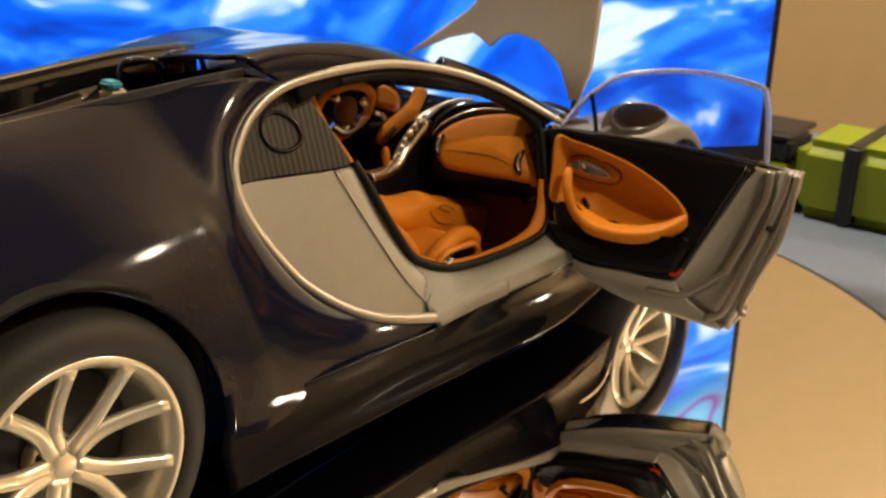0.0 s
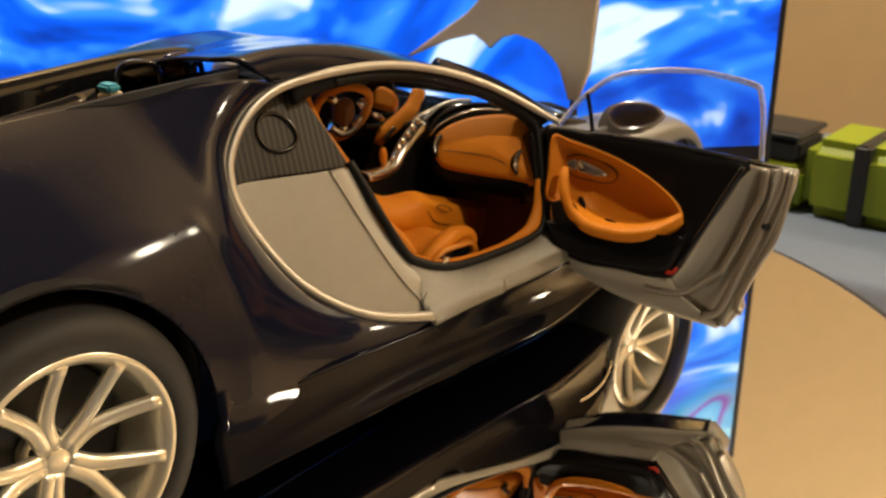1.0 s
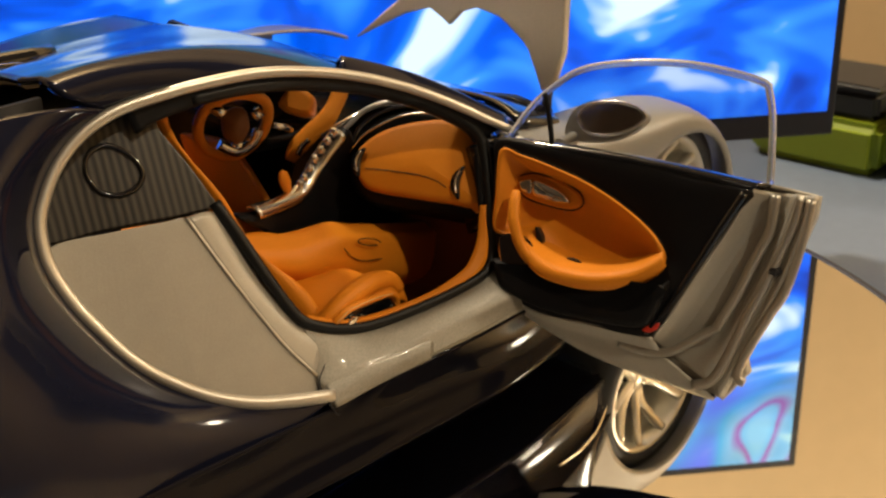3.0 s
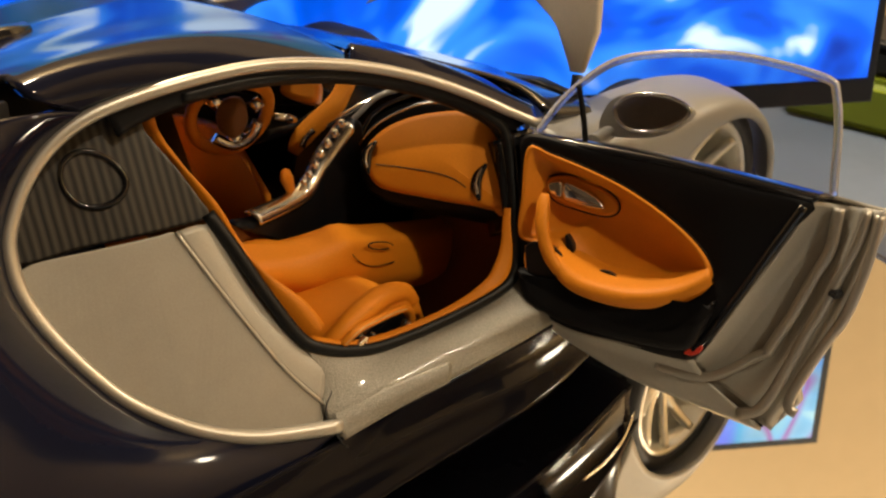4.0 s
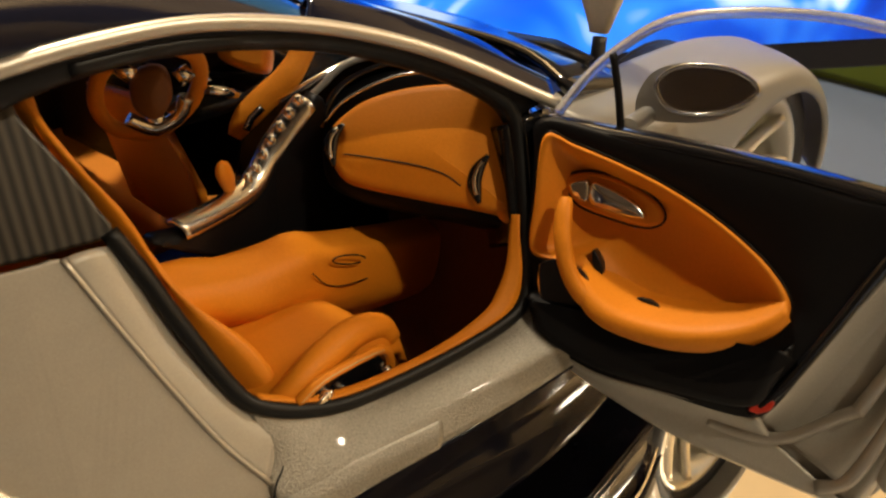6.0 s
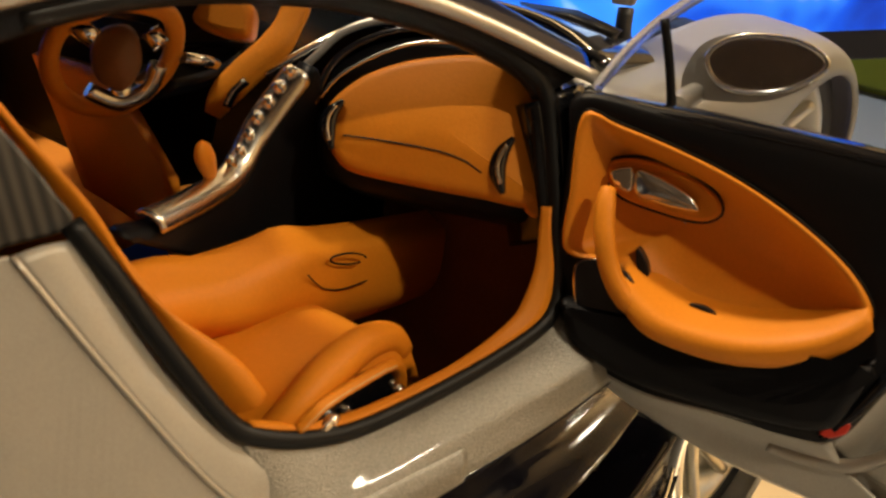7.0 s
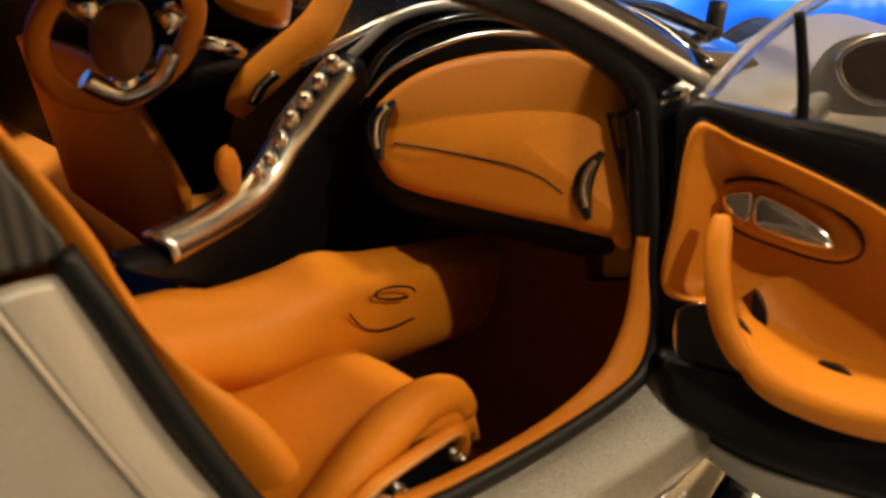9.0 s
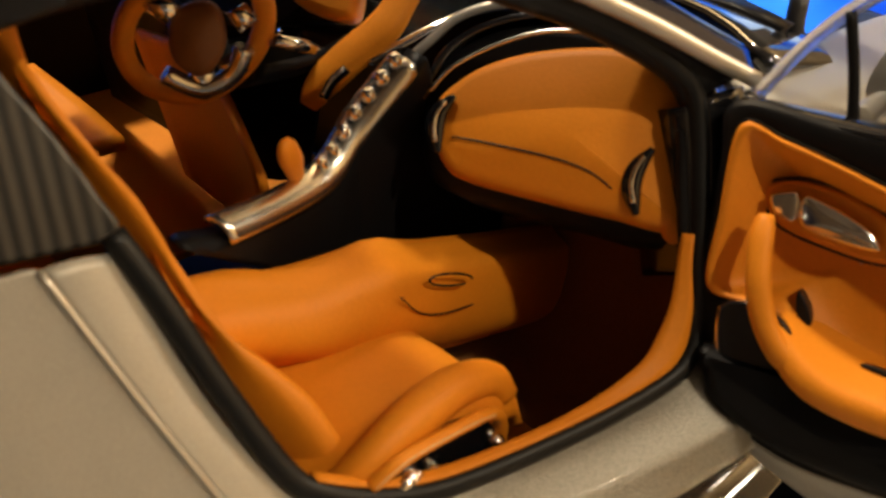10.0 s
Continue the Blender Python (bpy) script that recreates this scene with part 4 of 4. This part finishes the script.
# passenger seat
seat = part("seat", loft([
    [(69, -31, 21), (74, -30.6, 24), (82, -32, 24.5), (87, -33, 23), (88.5, -33.4, 19)],
    [(69, -38, 20.5), (75, -38, 23.6), (83, -39, 24.6), (88, -40, 23.2), (89.6, -40.4, 19)],
    [(69, -45, 20.6), (75, -45, 23.8), (82, -45.2, 25.0), (87.6, -45.6, 24.2), (89.4, -46, 19.5)],
    [(72, -47.4, 22), (76, -48.0, 25), (83, -47.8, 26), (88, -47.8, 25.4), (89.6, -48, 21)],
    [(73, -48.4, 20), (76, -49.4, 22), (83, -49.8, 23), (88, -49.4, 22.4), (89.6, -49, 20)]], 30, 26, 1.0), LEATHER, car, "tan leather bucket seat")
part("bolster", tube(curve([(73.4, -47.8, 23.0), (76, -48.1, 24.6), (79.4, -47.6, 25.6), (83.6, -47.0, 26.0), (86.8, -47.3, 25.4), (87.8, -48.0, 23.6)], 30), [1.3 + 0.5 * math.sin(math.pi * i / 29) for i in range(30)], 12), LEATHER, seat)
SIDE_F = Frame((0, -49.9, 0), (1, 0, 0), (0, 0, 1), (0, -1, 0))
base = part("seat_base", slab(SIDE_F, [(74.2, 24.0), (76.5, 25.0), (78.3, 25.2), (82.6, 24.9), (84.6, 24.4), (85.7, 22.6), (85.8, 17.5), (74, 17.5)], -2.5, 0.2, 0.3, 60, spline=False), GLOSSBLACK, seat, "black seat side with chrome switches")
LIP = [(74.6, -49.7, 24.0), (76.3, -50.0, 25.3), (78.3, -50.0, 25.6), (82.8, -49.9, 25.3), (85.0, -49.8, 24.8), (86.3, -49.7, 22.8), (86.5, -49.6, 18)]
part("seat_lip", tube(curve(LIP, 50), 0.55, 10), LEATHER, seat)
part("stitching", tube([p + Vector((0, -0.5, 0.24)) for p in curve(LIP[:5], 40)], 0.07, 6), STITCH, seat, "pale stitching")
for (x, z), r in (((77.4, 23.6), 0.75), ((79.4, 23.0), 0.6), ((85.2, 22.2), 0.65)):
    part("seat_knob", lathe([(0.01, -0.8), (r * 0.7, -0.6), (r, 0), (r, 0.8)], (x, -50.4, z), 1, 16), CHROME, base)
part("seat_lever", tube(curve([(75.4, -50.4, 22.6), (76.6, -50.6, 23.6), (78, -50.5, 23.8)], 10), 0.5, 8), CHROME, base)
BACK_L = [(64.5, -22.5, 51), (66.5, -26.2, 45.4), (68.8, -31, 38.3), (70.6, -35.5, 32), (71.4, -40, 26.4), (73.2, -44.6, 21)]
BACK_R = [(67.2, -23.6, 51.5), (67.0, -26.8, 46.3), (70.0, -31.4, 39.4), (70.9, -36.0, 32.8), (75.0, -42.2, 26.8), (76.0, -45.6, 22.4)]
mid_back = [((a[0] + b[0]) / 2, (a[1] + b[1]) / 2 - 1.0, (a[2] + b[2]) / 2 + 0.6) for a, b in zip(BACK_L, BACK_R)]
deep = [(x - 0.3, y + 6, z - 1) for x, y, z in BACK_R]
part("backrest", loft([[(x - 1, y + 2, z) for x, y, z in BACK_L], BACK_L, mid_back, BACK_R, deep, [(x - 4, y + 14, z) for x, y, z in deep]], 40, 30, 0.8), LEATHER, seat, "tan leather backrest side")
part("far_seat", loft([[(66, 8, 38), (68, 8, 28), (72, 8, 22), (86, 8, 21)], [(65, 18, 37), (67, 18, 28), (71, 18, 20), (87, 18, 20)], [(66, 30, 34), (68, 30, 27), (72, 30, 22), (86, 30, 21)]], 24, 12, 1.5), LEATHER, car)

# tunnel and console
tunnel = part("tunnel", loft([
    [(60, -19, 16), (74, -19, 16), (84.5, -20, 13), (93.8, -22, 9), (101, -23, 8), (128, -25, 4)],
    [(60, -26.6, 23.6), (75.4, -26.6, 24.6), (84.5, -27.4, 20.4), (93.8, -27.4, 16.2), (101, -26.8, 13), (128, -26, 6)],
    [(60, -26, 26), (74.5, -26, 28.4), (85.1, -26.4, 24.1), (91, -26.4, 22.8), (98.4, -26.2, 20.4), (128, -25, 11)],
    [(60, -24, 28.4), (74.5, -24, 29.2), (85.1, -24.6, 25.0), (92, -24.6, 23.6), (99, -24.6, 21), (128, -23.5, 12)],
    [(60, -21.6, 28.4), (74.5, -21.6, 29.2), (85.1, -21.8, 25.0), (92, -21.8, 23.6), (99, -21.8, 21), (128, -21, 12)],
    [(60, -20.8, 10), (74.5, -20.8, 10), (85.1, -20.8, 10), (92, -20.8, 10), (99, -20.8, 10), (128, -20.4, 5)]], 40, 30, 0.6), LEATHER, car, "tan leather centre tunnel")
TUNNEL = lambda x, y, z: (-5, -10, 8)
moved(tunnel, lambda x, y, z: (-5, -10, 5.5 - 0.16 * max(0, 92 - x)))
moved(part("script_oval", tube([(97 + 2.3 * math.cos(a), -27.1, 18.3 + 0.65 * math.sin(a) - 0.95 * math.cos(a)) for a in [2 * math.pi * i / 30 for i in range(27)]], 0.1, 6), SEALM, car, "dark embossed oval"), TUNNEL)
moved(part("tunnel_line", tube(curve([(91.6, -27.5, 19.2), (93.4, -27.6, 16.8), (96, -27.6, 15.4), (99.6, -27.2, 14.4)], 20), 0.08, 6), SEALM, car), TUNNEL)
console = part("console", slab(Frame((0, -24.4, 0), (1, 0, 0), (0, 0, 1), (0, -1, 0)), [(71.5, 29.4), (80.6, 25.4), (86.3, 23.0), (92.4, 21.6), (99, 20.2), (107, 18.6), (106, 27), (99.5, 35), (97.0, 41.8), (95.4, 41.0), (92.4, 38.4), (89.4, 35.6), (86.2, 32.8), (81.4, 31.0), (75.5, 29.8)], -2.2, 0, 0.8, 80), PLASTIC, car, "black console side")
strip_line = [(95.4, 41.0), (92.4, 38.4), (89.4, 35.6), (86.2, 32.8), (81.4, 31.0), (75.5, 29.6)]
part("console_strip", loft([[(x, -24.4, z - 0.1) for x, z in strip_line], [(x - 0.1, -24.1, z + 0.7) for x, z in strip_line], [(x - 0.5, -22.9, z + 0.9) for x, z in strip_line], [(x - 0.6, -22.3, z + 0.5) for x, z in strip_line]], 30, 10, 0.5), BARE, console, "brushed metal console strip")
for k, (x, z) in enumerate([(94.6, 40.8), (93.3, 39.6), (92.0, 38.4), (90.7, 37.2), (89.4, 36.0), (88.1, 34.8), (86.8, 33.7)]):
    part("console_knob", tube([(x, -23.4, z), (x - 0.5, -23.5, z + 1.3), (x - 0.6, -23.5, z + 1.7), (x - 0.65, -23.5, z + 1.8)], [0.5, 0.62, 0.5, 0.2], 12), CHROME, console, "chrome rotary knob")
part("gear_lever", tube(curve([(84.6, -22.6, 32.4), (83.9, -22.6, 33.8), (83.4, -22.6, 35.6), (83.6, -22.6, 36.8)], 12), [0.7, 0.75, 0.8, 0.9, 1.0, 1.1, 1.2, 1.25, 1.2, 1.1, 0.9, 0.5], 12, flatten=((0, 1, 0), 0.7)), LEATHER, console, "leather gear lever")

for ob in (console, *console.children):
    moved(ob, lambda x, y, z: (0, -3 - 0.32 * max(0, 90 - x), -0.5 + 0.42 * max(0, 88 - x)))

# dashboard
dash = part("dashboard", slab(DASH, [(-3.4, 0.6), (-2.8, 3.6), (0.6, 6.6), (5.7, 8.6), (11, 9.0), (17, 8.2), (21.4, 6.2), (24.5, 3), (25.6, -5.4), (24.6, -7.2), (14, -7.4), (4, -7.6), (-0.6, -6.6), (-2.6, -3.5)], -8, -1.2, 1.6, 110), PLASTIC, car, "black dashboard with tan pad")
PAD = [(-1.0, 0.4), (1.8, 3.3), (6.4, 5.6), (12.4, 7.2), (15.9, 7.2), (19.6, 6.0), (21.6, 4.4), (23.0, -1.0), (24.0, -5.6), (17.5, -6.1), (10.1, -6.3), (3.7, -6.3), (1.3, -5.6), (-0.9, -3.4), (-1.5, -1.6)]
pad = part("dash_pad", slab(DASH, PAD, -1.4, 0.4, 1.1, 110, dome=0.9), LEATHER, dash, "tan leather dashboard pad")
# Black tube laid on the leather as the shade of the pad's fold.
part("pad_crease", tube(curve([DASH.at(1.6, -3.2, 0.75), DASH.at(5, -3.0, 1.05), DASH.at(11.5, -2.8, 1.15), DASH.at(15, -3.1, 0.95), DASH.at(17.3, -3.9, 0.7)], 30), 0.09, 6), SEALM, pad)
for vents in ([(0.5, 0.1), (-0.4, -1.4), (-0.3, -2.9), (0.8, -4.8)], [(19.6, 0.0), (18.8, -1.8), (18.9, -3.4), (20.2, -5.4)]):
    line = curve([DASH.at(a, b, 0.75) for a, b in vents], 20)
    vent = part("air_vent", tube(line, [0.25 + 0.6 * math.sin(math.pi * i / 19) for i in range(20)], 10, flatten=(DASH.n, 0.6)), GLOSSBLACK, pad, "slim black air vent")
    part("vent_bar", tube([p + DASH.n * 0.45 + DASH.u * 0.1 for p in line[3:-3]], 0.22, 8), CHROME, vent)
part("dash_hood", loft([[DASH.at(-3.6, -0.5, -1), DASH.at(-2.8, 3.8, -0.6), DASH.at(0.6, 7.0, -0.6), DASH.at(5.7, 9.0, -0.8), DASH.at(12, 9.4, -1), DASH.at(20, 7.6, -1), DASH.at(25, 4.0, -1)], [DASH.at(-3.0, -0.5, -5), DASH.at(-2, 5, -5), DASH.at(1.6, 8.4, -5), DASH.at(6, 10.0, -6), DASH.at(12, 10.2, -7), DASH.at(20, 8.6, -7), DASH.at(25, 5, -6)], [DASH.at(0, 0, -14), DASH.at(1, 5, -14), DASH.at(4, 7.4, -15), DASH.at(8, 8.4, -16), DASH.at(13, 8.2, -17), DASH.at(20, 7, -16), DASH.at(25, 4.4, -13)]], 40, 12, 0.5), GLOSSBLACK, dash, "black dashboard top")
part("dash_end", slab(DASH, [(20.8, 4.6), (22.4, 3.8), (24.2, -0.6), (25.2, -6), (22.6, -6.2), (21.4, -1)], -1.4, 0.2, 0.7, 40), LEATHER, dash)
part("end_notch", slab(DASH, [(19.8, 6.6), (21.2, 5.9), (22.6, 6.2), (24, 4), (24.6, -1), (26, -7), (24.9, -7.4), (22.9, -0.8), (21.9, 4.4)], -0.6, 1.4, 0.5, 60), GLOSSBLACK, dash)

# driver's side of the dashboard
part("far_pad", slab(DASH, [(-20, 5.4), (-16.8, 4.4), (-13.4, 4.5), (-12.9, 5.6), (-14, 8), (-18, 9)], -3, -1.0, 0.8, 40), LEATHER, dash, "tan leather binnacle top")
part("far_strip", tube(curve([DASH.at(-8.6, 9.6, -1.6), DASH.at(-8.8, 7.0, -1.4), DASH.at(-9.6, 4.3, -1.2), DASH.at(-12.0, 1.1, -1.2), DASH.at(-13.8, -1.5, -1.4), DASH.at(-14.6, -3.6, -1.8)], 30), [1.5, 1.5, 1.5, 1.5, 1.5, 1.5, 1.5, 1.55, 1.6, 1.65, 1.7, 1.7, 1.7, 1.7, 1.7, 1.7, 1.7, 1.7, 1.7, 1.7, 1.7, 1.7, 1.7, 1.7, 1.6, 1.5, 1.4, 1.3, 1.1, 0.9], 12, flatten=(DASH.n, 0.5)), LEATHER, dash, "tan leather curved dash rail")
fv = part("air_vent", tube(curve([DASH.at(-11.2, 0.2, -0.4), DASH.at(-12.2, -1.2, -0.4), DASH.at(-12.5, -2.8, -0.4)], 14), 0.45, 8), GLOSSBLACK, dash)
part("vent_bar", tube(curve([DASH.at(-11.2, 0, 0), DASH.at(-12.1, -1.3, 0), DASH.at(-12.4, -2.6, 0)], 14), 0.22, 8), CHROME, fv)
part("binnacle", loft([[(89, -13, 43), (92, -13, 46.5), (100, -12, 47), (104, -11, 43)], [(89, -8, 42), (92, -8, 46), (100, -8, 47), (104, -8, 42)], [(89, 10, 38), (92, 10, 42), (100, 10, 43), (104, 10, 38)], [(92, 36, 34), (96, 36, 37), (102, 36, 37), (106, 36, 32)]], 20, 14, 0.8), PLASTIC, dash)
part("far_lower_dash", loft([[(98, -16, 40), (98, -12, 34), (98, -8, 20)], [(94, 2, 36), (95, 2, 30), (97, 2, 16)], [(94, 34, 34), (95, 34, 28), (97, 34, 12)]], 16, 12, 0.8), PLASTIC, dash)
part("far_footwell", loft([[(86, -20, 30), (88, -18, 20), (90, -16, 12)], [(90, -4, 34), (92, -4, 22), (94, -4, 12)], [(92, 14, 30), (94, 14, 20), (96, 14, 10)]], 14, 12, 0.8), LEATHER, car)

# steering wheel
steering = part("steering_wheel", tube(curve([(83.5, -13.5, 46.4), (84.6, -13, 43.4), (83.6, -12, 39.8), (80.5, -10, 36.8), (77, -8, 37.6), (75.5, -7.6, 41), (76.6, -8.6, 45), (80, -11.6, 47.4)], 60, True), 0.85, 12, True), LEATHER, car, "tan steering wheel with metal spokes")
part("hub", slab(Frame((79.6, -11.6, 42.3), (0.62, -0.4, 0.2), (0.1, 0.3, 0.95), (-0.55, -0.8, 0.25)), [(-2.4, 2.0), (0, 2.9), (2.4, 2.0), (2.6, -1), (0, -2.8), (-2.6, -1)], -1, 1.0, 0.9, 40, dome=0.5), BROWN, steering)
for q in ([(82, -12.8, 43.6), (83.4, -13.2, 44.4)], [(78.2, -11, 44.4), (77.2, -9.6, 45.6)], [(79.6, -11.8, 39.8), (79.4, -11.2, 37.4)], [(81.4, -12.6, 40.6), (82.6, -12.2, 39)]):
    part("spoke", tube([q[0], q[1]], 0.9, 10, flatten=((0.5, 0.8, -0.2), 0.5)), CHROME, steering)
part("stalk", tube([(84.6, -14.0, 42.0), (87.6, -13.6, 40.6), (88.6, -13.4, 40.0)], [0.5, 0.6, 0.5], 10), CHROME, steering)
part("column_shroud", loft([[(84, -13.5, 39), (90, -12, 38), (95, -10, 38)], [(83, -9, 36), (90, -8, 35), (95, -7, 35)], [(82, -4, 38), (90, -4, 37), (95, -4, 37)]], 14, 10, 0.8), PLASTIC, steering)
part("airbag_rim", tube(curve([(82.6, -13.2, 41.6), (81.6, -12.6, 39.2), (79.4, -11.6, 38.2), (77.2, -10.4, 39.6)], 20), 0.8, 10), BARE, steering, "bright metal lower spoke")
for ob in (steering, *steering.children):
    moved(ob, lambda x, y, z: (2.3, -6.6, 0.8))
# Mirror-bright panel added to put the screen's teal glow above the dashboard.
part("dash_top", loft([[(94.8, -22.6, 39.8), (104, -25, 43), (112, -27, 42.4), (118, -30, 41.5)], [(94.2, -18, 38.6), (104, -16, 41.2), (112, -14, 40.6), (118, -12, 39.6)], [(94.6, -8, 37.4), (104, -6, 40), (112, -4, 39.2), (118, 0, 37.8)]], 16, 12, 0.5), DUSK, dash, "mirror panel added on the dashboard to return the screen light")
part("dash_piping", tube(curve([DASH.at(-2.8, 0.2, -1.0), DASH.at(-1.2, 2.8, -0.9), DASH.at(2.6, 5.7, -0.9), DASH.at(6.6, 7.5, -0.9), DASH.at(12, 8.4, -1.0)], 30), 0.2, 8), BARE, dash, "thin bright dashboard piping")
part("dash_spine", tube(curve([DASH.at(-6.2, 2.4, -1.5), DASH.at(-4.8, 4.3, -1.5), DASH.at(-2.8, 7.0, -1.6), DASH.at(0.6, 8.9, -1.8), DASH.at(4, 9.8, -2.4)], 30), 0.45, 10, flatten=(DASH.n, 0.5)), SATIN, dash, "satin metal spine running to the windscreen")


# the rear of the C-shaped trim and all that meets it sits a little further forward than drawn
for ob in car.children_recursive:
    if ob.type == "MESH":
        moved(ob, lambda x, y, z: (3.2 * math.sin(math.pi * min(1, max(0, (x - 20) / 42))) ** 2 if y < -20 else 0, 0, 0))

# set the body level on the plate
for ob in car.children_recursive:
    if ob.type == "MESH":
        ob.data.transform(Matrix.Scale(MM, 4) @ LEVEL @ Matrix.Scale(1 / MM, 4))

# wheels, standing on the plate
wheel(0, -46.7, 18.0, 20.9, 15.6, 18.6, 0.62)
wheel(150.6, -49.0, 16.0, 18.9, 14.2, 14, 0.3)
wheel(0, 46.7, 18.0, 20.9, 15.6, 18.6, 0.2)
wheel(150.6, 40.0, 13.0, 15.9, 12.2, 14, 0.2)

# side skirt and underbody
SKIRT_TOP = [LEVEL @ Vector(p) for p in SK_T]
part("side_skirt", loft([
    [(24, -55.5, 16)] + SKIRT_TOP,
    [(22, -56.0, 12), (60, -55.5, 10.6), (84, -58.0, 11.0), (104, -60.4, 12.0), (131, -57.5, 12)],
    [(22, -56.8, 8), (60, -56.0, 7.4), (84, -58.0, 7.4), (104, -60.0, 7.8), (131, -57.4, 8)],
    [(22, -57.0, 5.6), (60, -58.4, 5.2), (84, -60.0, 5.0), (104, -61.0, 5.2), (131, -57.6, 5.6)],
    [(22, -56.4, 4.4), (60, -57.8, 4.0), (84, -59.2, 3.8), (104, -60.2, 4.0), (131, -57.0, 4.4)],
    [(22, -46, 4.2), (60, -46, 3.4), (84, -46, 3.2), (104, -46, 3.4), (131, -46, 4.2)]], 60, 40, 0.6), SKIRT, car, "glossy black side skirt with a thin blade edge")
part("underbody", box((-78, -46, 4.0), (196, 46, 5.4), 0.5), PLASTIC, car)

# fittings of the engine bay: far spar, hinge beam, window arches and the filler
part("bay_spar", loft([[(-70, 9, 44), (-20, 9, 51), (32, 8, 54.3), (54, 8, 55.2), (70, 8, 54.6)], [(-70, 5, 43.4), (-20, 5, 50.4), (32, 4, 53.6), (54, 4, 54.8), (70, 4, 54.4)], [(-70, 5, 36), (-20, 5, 40), (32, 4, 41), (54, 4, 41), (70, 4, 41)]], 40, 10, 0.8), GLOSSBLACK, bay)
part("bay_beam", loft([[(-70, -8, 41), (-20, -9, 48.6), (20.9, -10, 52.4), (37, -10, 54.2)], [(-70, -10, 41), (-20, -11, 48.4), (20.9, -12, 52.2), (37, -12, 54.0)], [(-70, -10, 36), (-20, -11, 40), (20.9, -12, 42), (37, -12, 42)]], 30, 8, 0.6), GLOSSBLACK, bay)
for x0 in (43.6, 52.6):
    part("bay_arch", tube(curve([(x0 - 0.8, -8, 49), (x0, -9, 55.6), (x0 + 1.6, -9.6, 57.2), (x0 + 6, -10, 56.6), (x0 + 7.6, -10, 54.6), (x0 + 8, -10, 49)], 30), 0.55, 8), GLOSSBLACK, bay)
fill = part("filler_block", box((38.8, -13, 41), (42.2, -9, 53.4), 0.5), CREAM, bay, "cream block with teal cap")
part("cap", box((38.7, -13.1, 53.5), (41.2, -9.6, 54.9), 0.4), TEAL, fill, "teal cap")
